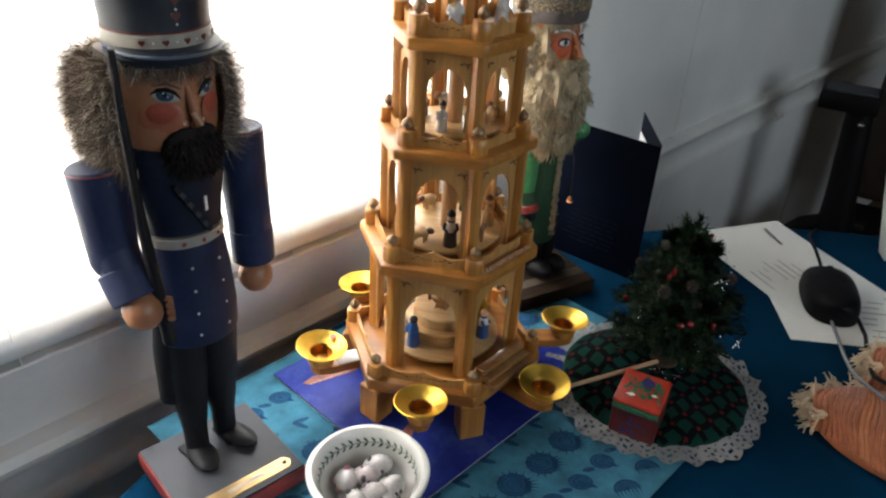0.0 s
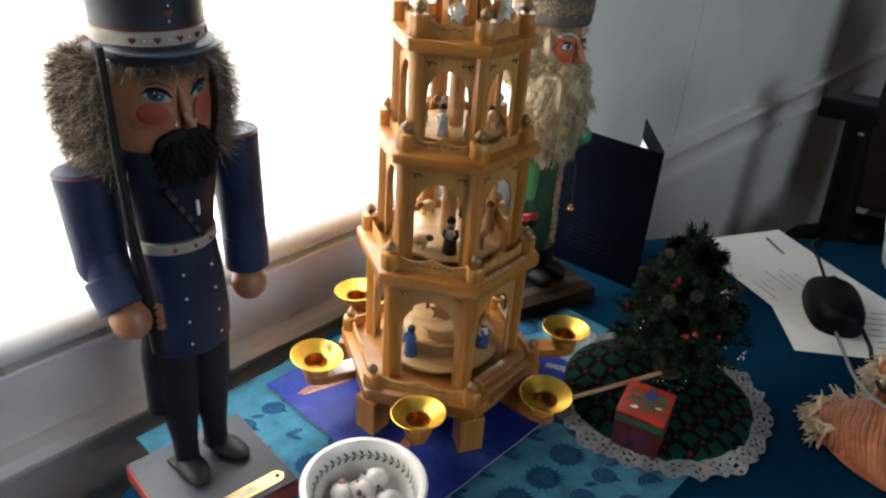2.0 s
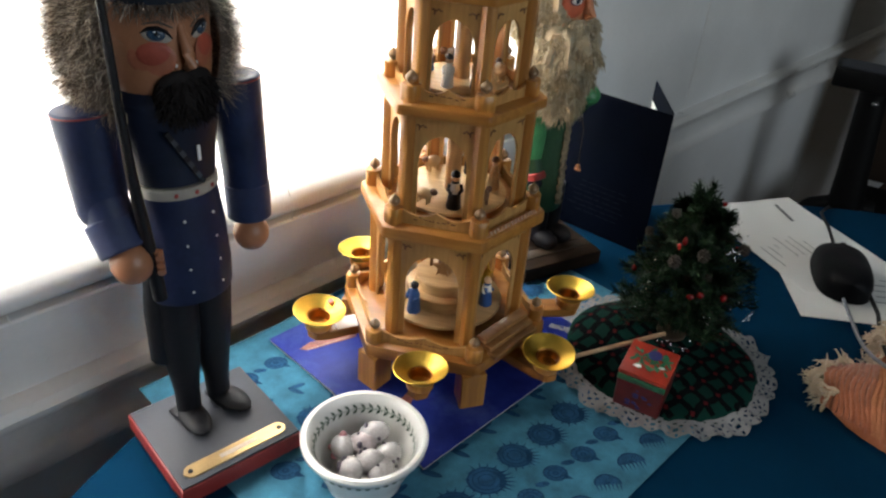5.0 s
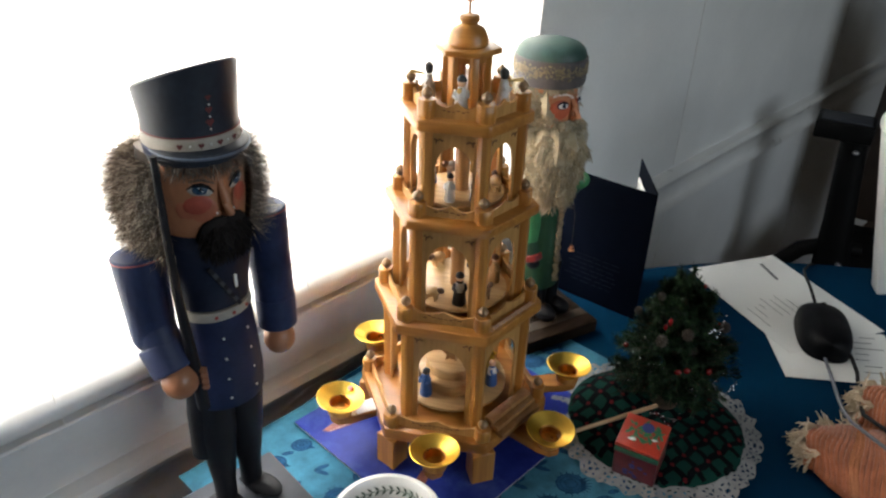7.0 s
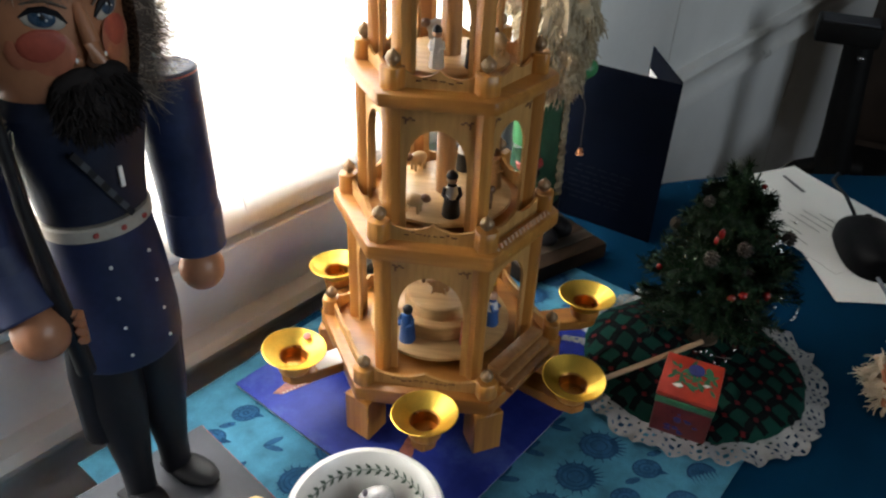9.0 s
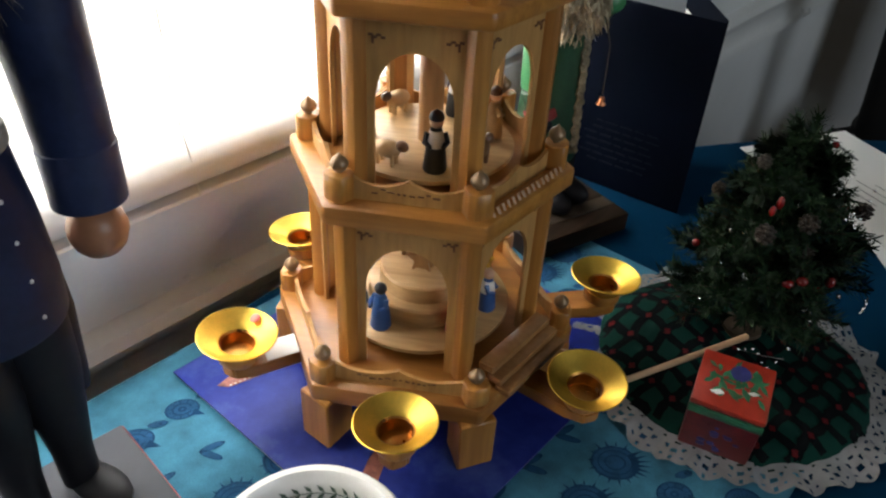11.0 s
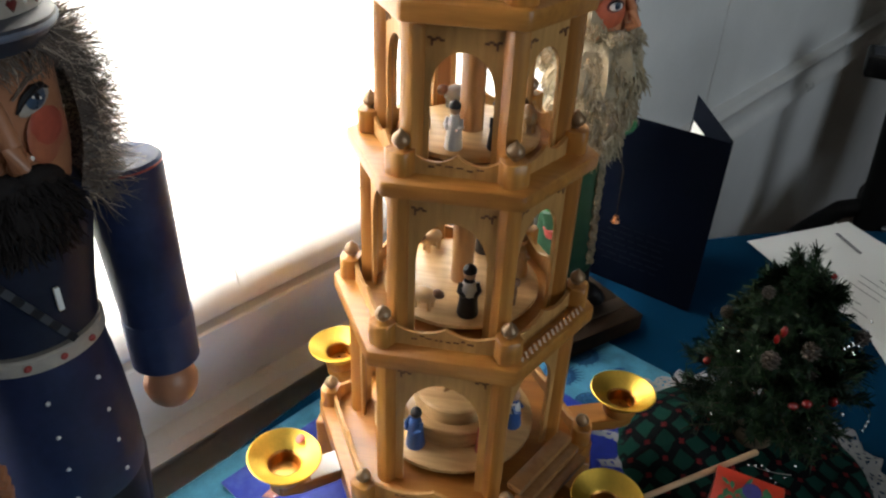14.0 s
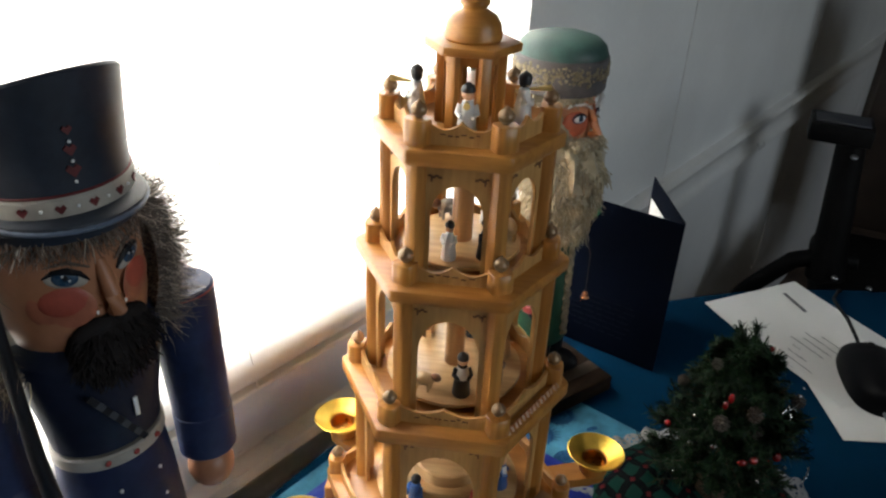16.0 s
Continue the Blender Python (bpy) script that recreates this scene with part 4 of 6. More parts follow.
def soldier():
    """Carved soldier on a plinth; faces +y-minus (front is -y)."""
    bm = bmesh.new()
    M = dict(slate=0, red=1, brassm=2, black=3, navy=4, cuff=5, cream=6, skin=7, rosy=8, eye=9, white=10, hat=11, fur=12, tan=13, blackfur=14, navyd=15, plaque=16, rim=17, flush=18, heart=19, skirt=20)
    rng = random.Random(7)
    z0 = 0.0188
    # boots and legs
    for sx in (-1, 1):
        x = sx * 0.0125
        ball(bm, (x * 1.25, -0.0095, z0 + 0.0055), 0.0110, (0.95, 1.85, 0.55), pose(0, 0, 0, 0, 0, sx * 8), mi=M["black"])
        box(bm, (x * 1.2, 0.000, z0 + 0.002), (0.018, 0.026, 0.004), bev=0.0015, mi=M["black"])
        lathe(bm, [(0.0088, z0 + 0.006), (0.0092, z0 + 0.03), (0.0112, z0 + 0.05), (0.0150, z0 + 0.09), (0.0165, z0 + 0.145)], 20, pose(x, 0.002, 0), mi=M["black"])
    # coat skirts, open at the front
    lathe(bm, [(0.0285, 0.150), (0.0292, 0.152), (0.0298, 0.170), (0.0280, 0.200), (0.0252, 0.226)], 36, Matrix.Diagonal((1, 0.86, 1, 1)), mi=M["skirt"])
    for sx in (-1, 1):
        tube(bm, [(sx * 0.021, 0.000, 0.19), (sx * 0.023, 0.004, 0.14), (sx * 0.0225, 0.008, 0.085)], [0.008, 0.0100, 0.0095], 10, mi=M["black"])
    for k in range(4):
        for sx in (-1, 1):
            zz = 0.212 - 0.0172 * k
            rr = 0.0272 + 0.0024 * min(1, (0.212 - zz) / 0.045)
            for a in (-90 + sx * 22,):
                ball(bm, (rr * math.cos(radians(a)), 0.86 * rr * math.sin(radians(a)), zz), 0.0010, mi=M["white"], u=8, v=6)
    # belt
    lathe(bm, [(0.0255, 0.2262), (0.0263, 0.2270), (0.0263, 0.2328), (0.0255, 0.2336)], 36, Matrix.Diagonal((1, 0.86, 1, 1)), mi=M["cream"])
    for a in (-118, -90, -62):
        ball(bm, (0.0266 * math.cos(radians(a)), 0.0230 * math.sin(radians(a)), 0.230), 0.0015, (1, 0.5, 1), mi=M["red"], u=8, v=6)
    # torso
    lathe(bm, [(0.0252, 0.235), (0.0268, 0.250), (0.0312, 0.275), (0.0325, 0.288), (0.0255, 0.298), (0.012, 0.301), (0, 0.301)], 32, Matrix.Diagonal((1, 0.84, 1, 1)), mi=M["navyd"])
    # shoulder strap with studs
    for k in range(9):
        u = k / 8
        x, z = -0.016 + 0.020 * u, 0.272 - 0.034 * u
        box(bm, (0, 0, 0), (0.0060, 0.0012, 0.0030), pose(x, -0.0272 + 0.004 * u, z, 0, 58, 0), mi=M["slate"] if k % 2 else M["black"])
    box(bm, (0.003, -0.0248, 0.256), (0.0022, 0.0016, 0.0100), bev=0.0005, mi=M["white"])
    # arms: upper cylinder, cuffed forearm, ball of a hand
    for sx in (-1, 1):
        sh = Vector((-0.0500 if sx < 0 else 0.0475, 0.000, 0.2890))
        el = Vector((-0.0505, -0.005, 0.231)) if sx < 0 else Vector((0.0488, -0.0035, 0.2130))
        ha = Vector((-0.0490, -0.0262, 0.2010)) if sx < 0 else Vector((0.0478, -0.006, 0.1760))
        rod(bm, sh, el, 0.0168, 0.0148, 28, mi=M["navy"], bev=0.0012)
        lathe(bm, [(0.0163, 0.0010), (0.0170, 0.0014), (0.0170, 0.0020), (0.0163, 0.0026)], 28, along(sh, el)[0], mi=M["red"])
        ball(bm, el, 0.0149, mi=M["navy"], u=20, v=12)
        mid = el.lerp(ha, 0.55)
        rod(bm, el + Vector((0, 0, 0.010)), mid, 0.0135, 0.0130, 22, mi=M["navy"], bev=0.001)
        rod(bm, el.lerp(ha, 0.22 if sx < 0 else -0.05), el.lerp(ha, 0.80 if sx < 0 else 0.66), 0.0154, 0.0150, 26, mi=M["cuff"], bev=0.001)
        ball(bm, ha, 0.0125, (1, 1, 1.08), mi=M["skin"])
        if sx < 0:
            for q in range(3):
                tube(bm, [ha + Vector((0.009, -0.004, 0.006 - q * 0.005)), ha + Vector((0.0135, -0.009, 0.005 - q * 0.005)), ha + Vector((0.011, -0.0125, 0.004 - q * 0.005))], 0.0027, 6, mi=M["skin"])
    # long staff held against the shoulder
    tube(bm, [(-0.0370, -0.0300, 0.172), (-0.0390, -0.0310, 0.20), (-0.0425, -0.0295, 0.26), (-0.0425, -0.0280, 0.300), (-0.0420, -0.0262, 0.360)], [0.0044, 0.0042, 0.0032, 0.0026, 0.0022], 10, mi=M["black"])
    # head
    lathe(bm, [(0.018, 0.282), (0.0262, 0.290), (0.0290, 0.305), (0.0296, 0.335), (0.0290, 0.352)], 36, Matrix.Diagonal((1.02, 0.88, 1, 1)), mi=M["skin"])
    # brow, eyes, cheeks, nose
    for sx in (-1, 1):
        m = pose(sx * 0.0132, -0.0228, 0.3275, 0, 0, sx * 27) @ Matrix.Rotation(radians(-sx * 13), 4, "Y")
        flat = m.to_3x3().to_4x4()
        # the white almond, a blue iris looking up, the dark lid line above
        ball(bm, (m @ Vector((0, 0.0002, 0))), 0.0066, (1.20, 0.22, 0.56), flat, mi=M["cream"], u=18, v=10)
        ball(bm, (m @ Vector((sx * 0.0004, -0.0009, 0.0012))), 0.0046, (1.05, 0.22, 0.78), flat, mi=M["eye"], u=14, v=8)
        ball(bm, (m @ Vector((sx * 0.0004, -0.0015, 0.0016))), 0.0017, (1, 0.3, 1), flat, mi=M["black"], u=10, v=6)
        for dx, dz in ((-0.0014, 0.0026), (0.0012, 0.0008)):
            ball(bm, (m @ Vector((dx, -0.0019, dz))), 0.0005, mi=M["white"], u=6, v=5)
        tube(bm, [m @ Vector((-0.0082, 0.0004, 0.0002)), m @ Vector((-0.0045, -0.0008, 0.0036)), m @ Vector((0, -0.0013, 0.0047)), m @ Vector((0.0045, -0.0008, 0.0036)), m @ Vector((0.0082, 0.0004, 0.0002))], [0.0005, 0.0012, 0.0015, 0.0012, 0.0005], 6, mi=M["black"])
        tube(bm, [m @ Vector((-0.0080, -0.0002, 0.0052)), m @ Vector((0, -0.0012, 0.0082)), m @ Vector((0.0080, 0.0000, 0.0060))], [0.0004, 0.0009, 0.0004], 5, mi=M["fur"])
        # rouge spreading below the eye
        ball(bm, (sx * 0.0160, -0.0206, 0.3155), 0.0128, (1.0, 0.11, 0.80), pose(0, 0, 0, 0, 0, sx * 37), mi=M["rosy"], u=20, v=11)
        ball(bm, (sx * 0.0150, -0.0222, 0.3180), 0.0088, (1.10, 0.145, 0.78), pose(0, 0, 0, 0, 0, sx * 33), mi=M["flush"], u=16, v=9)
        ball(bm, (sx * 0.0050, -0.0256, 0.3108), 0.0029, (1, 0.9, 0.85), mi=M["skin"], u=10, v=7)
        ball(bm, (sx * 0.0062, -0.0279, 0.3114), 0.0008, (0.8, 0.5, 1.3), mi=M["white"], u=6, v=5)
    # long wedge of a nose
    tube(bm, [(0, -0.0246, 0.3320), (0, -0.0274, 0.3260), (0, -0.0304, 0.3180), (0, -0.0320, 0.3118), (0, -0.0270, 0.3090)], [0.0024, 0.0029, 0.0034, 0.0036, 0.0022], 10, mi=M["skin"])
    # black moustache and full beard: a core and short tufts
    ball(bm, (0, -0.0205, 0.2925), 0.0172, (1.10, 0.72, 1.0), mi=M["blackfur"])
    for sx in (-1, 1):
        ball(bm, (sx * 0.0085, -0.0255, 0.3030), 0.0075, (1.25, 0.50, 0.62), pose(0, 0, 0, 0, sx * 18, sx * 20), mi=M["blackfur"], u=14, v=8)
    for k in range(420):
        a, b = rng.uniform(-1.25, 1.25), rng.uniform(-0.95, 0.75)
        d = Vector((math.sin(a) * math.cos(b), -math.cos(a) * math.cos(b), math.sin(b)))
        p = Vector((0, -0.0190, 0.2935)) + Vector((d.x * 0.0172, d.y * 0.0115, d.z * 0.0155))
        strand(bm, rng, p, d + Vector((0, 0, -0.9)), rng.uniform(0.006, 0.011), 0.0011, 0.35, 0.2, 0, M["blackfur"], 3)
    # fur hair round the sides and back, and the fringe
    lathe(bm, [(0.020, 0.286), (0.0300, 0.292), (0.0325, 0.318), (0.0300, 0.349)], 28, pose(0, 0.0125, 0), mi=M["fur"])
    # tan strands thicken at sides and back: window backlight put into hair colour
    for k in range(10500):
        a = rng.uniform(radians(-34), radians(206))
        z = rng.uniform(0.286, 0.350)
        bulge = 0.0320 + 0.006 * math.sin((z - 0.286) / 0.064 * math.pi) + 0.011 * max(0.0, math.cos(a - radians(165)))
        d = Vector((math.cos(a), math.sin(a) * 0.9, rng.uniform(-0.35, 0.35)))
        p = Vector((math.cos(a) * (bulge - 0.004), math.sin(a) * (bulge - 0.004), z))
        strand(bm, rng, p, d, rng.uniform(0.010, 0.0240), 0.00032, 0.70, 0.20, 0, M["tan"] if rng.random() < 0.18 + 0.60 * max(0.0, math.sin((a + radians(34)) / radians(240) * math.pi)) else M["fur"], 3)
    for k in range(420):
        a = rng.uniform(radians(-155), radians(-25))
        p = Vector((math.cos(a) * 0.0280, math.sin(a) * 0.0262, 0.3495))
        strand(bm, rng, p, Vector((math.cos(a) * 0.3, math.sin(a) * 0.3, -1)), rng.uniform(0.010, 0.0180), 0.0005, 0.45, 0, 0, M["fur"] if rng.random() < 0.88 else M["tan"], 3)
    # shako hat: visor, white band with hearts, tall crown tilted at the top
    lathe(bm, [(0.0292, 0.3490), (0.0305, 0.3495), (0.0308, 0.3535), (0.0300, 0.3545)], 40, mi=M["cuff"])
    lathe(bm, [(0.0300, 0.3485), (0.0318, 0.3490), (0.0324, 0.3508), (0.0318, 0.3530), (0.0300, 0.3540)], 40, pose(0, -0.0012, 0.0022, 1.0, 0, 0) @ Matrix.Diagonal((0.965, 0.985, 1, 1)), mi=M["hat"])
    lathe(bm, [(0.0319, 0.3498), (0.0327, 0.3506), (0.0327, 0.3514), (0.0319, 0.3522)], 48, pose(0, -0.0012, 0.0022, 1.0, 0, 0) @ Matrix.Diagonal((0.965, 0.985, 1, 1)), mi=M["rim"])
    lathe(bm, [(0.0300, 0.3545), (0.0309, 0.3555), (0.0309, 0.3622), (0.0300, 0.3632)], 40, mi=M["cream"])
    lathe(bm, [(0.0285, 0.3445), (0.0300, 0.3450), (0.0311, 0.3490), (0.0303, 0.3500)], 44, pose(0, -0.0010, 0), mi=M["hat"])
    lathe(bm, [(0.0304, 0.3632), (0.0307, 0.3637), (0.0302, 0.3642)], 40, mi=M["heart"])
    t = bmesh.new()
    lathe(t, [(0.0300, 0.3630), (0.0303, 0.371), (0.0312, 0.384), (0.0324, 0.3965), (0.0312, 0.3981), (0.0, 0.3983)], 40)
    for v in t.verts:
        k = max(0.0, (v.co.z - 0.366) / 0.025)
        v.co.z += (0.02 * v.co.x - 0.40 * v.co.y - 0.0020) * min(1.0, k)
    join(bm, t, None, M["hat"])
    for a in (-135, -112, -90, -68, -45):
        v = Vector((math.cos(radians(a)), math.sin(radians(a)), 0))
        m = Matrix.Translation(v * 0.0311 + Vector((0, 0, 0.3590))) @ Matrix.Rotation(radians(a + 90), 4, "Z")
        prism(bm, [(0, -0.0020), (0.0020, 0.0004), (0.0010, 0.0016), (0, 0.0008), (-0.0010, 0.0016), (-0.0020, 0.0004)], -0.0002, 0.0004, m @ Matrix.Rotation(radians(90), 4, "X"), mi=M["heart"])
        ball(bm, Vector((math.cos(radians(a + 11)), math.sin(radians(a + 11)), 0)) * 0.0311 + Vector((0, 0, 0.3590)), 0.0007, mi=M["white"], u=6, v=5)
    for q, (z, s) in enumerate(((0.3725, 1.40), (0.3805, 1.20), (0.3880, 0.95))):
        m = Matrix.Rotation(radians(-9), 4, "Z") @ Matrix.Translation((0, -0.0308 - 0.0006 * q, z)) @ Matrix.Rotation(radians(90), 4, "X") @ Matrix.Diagonal((s, s, 1, 1))
        prism(bm, [(0, -0.0020), (0.0020, 0.0004), (0.0010, 0.0016), (0, 0.0008), (-0.0010, 0.0016), (-0.0020, 0.0004)], -0.0004, 0.0002, m, mi=M["heart"])
        ball(bm, Matrix.Rotation(radians(-9), 4, "Z") @ Vector((0, -0.0310 - 0.0006 * q, z - 0.0042)), 0.0007, mi=M["white"], u=6, v=5)
    # the body a little larger than drawn above, the legs shorter
    for v in bm.verts:
        x, y, z = v.co
        v.co = (1.043 * x, 1.043 * y, 1.043 * z - 0.0201 if z > 0.15 else 0.0188 + (z - 0.0188) * 0.8955)
    # plinth, turned a little under the doll, which stands towards its back edge
    P = pose(-0.0059, -0.0191, 0, 0, 0, -7)
    box(bm, (0, 0, 0.0095), (0.0970, 0.0970, 0.0150), P, bev=0.0012, mi=M["red"])
    box(bm, (0, 0, 0.0178), (0.0945, 0.0945, 0.0020), P, bev=0.0006, mi=M["slate"])
    prism(bm, [(-0.039, -0.0045), (-0.036, -0.0060), (0.036, -0.0060), (0.039, -0.0045), (0.0415, 0), (0.039, 0.0045), (0.036, 0.0060), (-0.036, 0.0060), (-0.039, 0.0045), (-0.0415, 0)], 0.0188, 0.0198, P @ pose(0, -0.036, 0), mi=M["plaque"])
    for x in (-0.0361, 0.0361):
        rod(bm, P @ Vector((x, -0.036, 0.0198)), P @ Vector((x, -0.036, 0.0206)), 0.0020, 0.0016, 8, mi=M["black"])
    box(bm, (0.002, -0.036, 0.0199), (0.030, 0.004, 0.0003), P, mi=M["tan"])
    return bm, [slate, red_paint, brass, black_paint, navy, cuff_blue, cream_paint, skin_wood, rosy, blue_eye, white_dot, hat_dark, brown_fur, tan_fur, black_fur, navy_dark, plaque_brass, rim_blue, flush_red, heart_red, shaded_navy]


bm, mats = soldier()
# the doll's front looks along -y; turned to face the room's near corner
solid("nutcracker", bm, mats, pose(-0.165, 0.450, TABLE + 0.0016, 0, 0, 49), "blue-coated wooden soldier nutcracker with brown fur hair on a red-edged plinth", "nutcracker")


def father():
    """Carved bearded figure in a green coat; front is -y."""
    bm = bmesh.new()
    M = dict(base=0, tan=1, green=2, bright=3, braid=4, skin=5, rosy=6, white=7, eye=8, hat=9, band=10, cream=11, grey=12, red=13, black=14, bell=15, plum=16, brow=17)
    rng = random.Random(9)
    for sx in (-1, 1):
        ball(bm, (sx * 0.013, -0.012, 0.026), 0.011, (1, 1.7, 0.75), mi=M["black"])
        rod(bm, (sx * 0.012, 0, 0.022), (sx * 0.012, 0, 0.075), 0.0100, 0.0110, 16, mi=M["black"])
    lathe(bm, [(0.0300, 0.060), (0.0305, 0.063), (0.0270, 0.11), (0.0240, 0.145), (0.0255, 0.160), (0.0330, 0.180), (0.022, 0.200), (0, 0.207)], 32, pose(-0.022, 0, 0) @ Matrix.Diagonal((0.92, 0.85, 1, 1)), mi=M["green"])
    # gold braid down the coat's front edge
    for k in range(60):
        z = 0.070 + k * 0.0021
        y = -0.0262 + 0.0062 * min(1, (z - 0.06) / 0.09)
        for q in range(3):
            ball(bm, (-0.0195 + 0.06 * (z - 0.07) + (q - 1) * 0.0028 + 0.0012 * math.sin(k * 1.3 + q), y - 0.0024 + 0.0010 * abs(q - 1), z + rng.uniform(-0.0006, 0.0006)), rng.uniform(0.0016, 0.0024), mi=M["braid"], u=7, v=5)
    for sx in (-1, 1):
        sh, el, ha = Vector((sx * 0.044, 0, 0.176)), Vector((sx * 0.0430, 0.000 if sx < 0 else 0.018, 0.122 if sx < 0 else 0.150)), Vector((sx * 0.0400, -0.008 if sx < 0 else 0.030, 0.094 if sx < 0 else 0.132))
        rod(bm, sh, el, 0.0135, 0.0125, 22, mi=M["bright"] if sx < 0 else M["green"], bev=0.0015)
        ball(bm, sh + Vector((0, 0, -0.003)), 0.0145, (1, 1, 0.8), mi=M["bright"])
        rod(bm, el, el.lerp(ha, 0.7), 0.0122, 0.0120, 20, mi=M["green"], bev=0.001)
        rod(bm, el.lerp(ha, 0.55), el.lerp(ha, 0.85), 0.0132, 0.0132, 20, mi=M["red"] if sx < 0 else M["green"], bev=0.001)
        ball(bm, ha, 0.0095, mi=M["black"] if sx < 0 else M["green"])
    # the body stands to one side of the head
    bmesh.ops.translate(bm, verts=bm.verts[:], vec=(0.030, -0.004, 0))
    # little bell on a cord from the beard
    tube(bm, [(0.0145, -0.036, 0.185), (0.0145, -0.045, 0.160), (0.0145, -0.046, 0.120)], 0.0005, 5, mi=M["tan"])
    lathe(bm, [(0.0008, 0.134), (0.0022, 0.1335), (0.0028, 0.1305), (0.0040, 0.1280), (0.0, 0.1282)], 14, pose(0.0145, -0.046, -0.0135), mi=M["bell"])
    # head, turned a little on the shoulders
    h = bmesh.new()
    lathe(h, [(0.020, 0.232), (0.0285, 0.242), (0.0310, 0.262), (0.0315, 0.306)], 28, mi=M["skin"])
    for sx in (-1, 1):
        m = pose(sx * 0.0140, -0.0288, 0.2840, 0, 0, sx * 25)
        flat = m.to_3x3().to_4x4()
        # red cheek wrapping the eye, dark-rimmed eye, heavy pale brow
        ball(h, (sx * 0.0155, -0.0272, 0.2785), 0.0118, (1.05, 0.20, 0.92), pose(0, 0, 0, 0, 0, sx * 30), mi=M["rosy"], u=18, v=10)
        ball(h, m @ Vector((0, -0.0014, 0)), 0.0062, (1.15, 0.22, 0.74), flat, mi=M["plum"], u=14, v=8)
        ball(h, m @ Vector((0, -0.0023, -0.0003)), 0.0046, (1.20, 0.22, 0.66), flat, mi=M["white"], u=14, v=8)
        ball(h, m @ Vector((sx * -0.0006, -0.0030, 0.0002)), 0.0027, (1, 0.3, 1), flat, mi=M["eye"], u=12, v=7)
        ball(h, m @ Vector((sx * -0.0006, -0.0037, 0.0004)), 0.0012, (1, 0.4, 1), mi=M["black"], u=8, v=5)
        tube(h, [m @ Vector((-0.0065, -0.0020, 0.0012)), m @ Vector((0, -0.0032, 0.0042)), m @ Vector((0.0065, -0.0020, 0.0012))], [0.0004, 0.0009, 0.0004], 5, mi=M["black"])
        for q in range(22):
            u = q / 21
            strand(h, rng, (sx * (0.0028 + 0.021 * u), -0.0345 + 0.011 * u * u, 0.2905 + 0.0055 * math.sin(2.6 * u)), (sx * 0.8, -0.25, 0.35), rng.uniform(0.005, 0.008), 0.0009, 0.3, 0.1, 0, M["brow"], 3)
    tube(h, [(0, -0.0300, 0.2900), (0, -0.0362, 0.2800), (0, -0.0405, 0.2710), (0, -0.0340, 0.2675)], [0.0024, 0.0034, 0.0042, 0.0028], 10, mi=M["skin"])

    def mass(c, r, n_strand, keep, length, hang):
        """A lumpy body of wool with fine curls lying over it."""
        t = bmesh.new()
        ball(t, (0, 0, 0), 1.0, u=44, v=32, mi=M["grey"])
        for v in t.verts:
            p = v.co.copy()
            k = 1 + 0.085 * math.sin(10 * p.x + 3 * p.z + 1.7 * math.sin(7 * p.y + 4 * p.z)) + 0.06 * math.sin(15 * p.y - 5 * p.z + 2 * math.sin(6 * p.x))
            v.co = Vector((p.x * r[0] * k, p.y * r[1] * k, p.z * r[2] * (1 + 0.3 * (k - 1)))) + Vector(c)
        join(h, t, None, None)
        made = 0
        while made < n_strand:
            d = Vector((rng.gauss(0, 1), rng.gauss(0, 1), rng.gauss(0, 1))).normalized()
            p = Vector((c[0] + d.x * r[0] * 0.99, c[1] + d.y * r[1] * 0.99, c[2] + d.z * r[2] * 0.99))
            if not keep(p):
                continue
            made += 1
            flow = Vector((d.x * 0.10 + 0.45 * math.sin(p.z * 260 + p.x * 160), d.y * 0.10 + 0.3 * math.sin(p.z * 230 + p.x * 90), hang))
            strand(h, rng, p, flow, rng.uniform(*length), rng.uniform(0.0008, 0.0018), 0.27, 0.06, 0.0013, M["cream"] if rng.random() < 0.55 + 0.35 * math.sin(p.x * 240 + p.z * 90) else M["grey"], 5)

    # hair round the head, long beard, moustache
    mass((0, 0.0100, 0.2740), (0.0440, 0.0382, 0.0440), 2800, lambda p: p.z < 0.300, (0.008, 0.015), -0.9)
    mass((0, -0.0165, 0.3010), (0.0270, 0.0140, 0.0050), 420, lambda p: p.z < 0.304, (0.005, 0.009), -0.5)
    mass((0, -0.0150, 0.2260), (0.0425, 0.0310, 0.0440), 3600, lambda p: p.y < 0.01, (0.010, 0.020), -1.0)
    mass((0, -0.0175, 0.1960), (0.0300, 0.0220, 0.0300), 1800, lambda p: p.y < 0.01, (0.010, 0.020), -1.0)
    for sx in (-1, 1):
        mass((sx * 0.0100, -0.0325, 0.2600), (0.0120, 0.0070, 0.0062), 320, lambda p: True, (0.005, 0.010), -0.7)
    for k in range(420):
        a = rng.uniform(radians(-160), radians(-20))
        p = Vector((math.cos(a) * 0.0320, math.sin(a) * 0.0320, 0.306))
        strand(h, rng, p, Vector((math.cos(a) * 0.5, math.sin(a) * 0.5, -1)), rng.uniform(0.004, 0.0085), 0.0008, 0.5, 0, 0.0008, M["cream"], 3)
    # round hat with a braided band
    lathe(h, [(0.0335, 0.3010), (0.0372, 0.3020), (0.0384, 0.3050), (0.0386, 0.3285), (0.0374, 0.3298), (0.0340, 0.3295)], 40, mi=M["band"])
    for k in range(620):
        a, z = rng.uniform(0, 6.28), 0.3200 + rng.triangular(-0.0090, 0.0075)
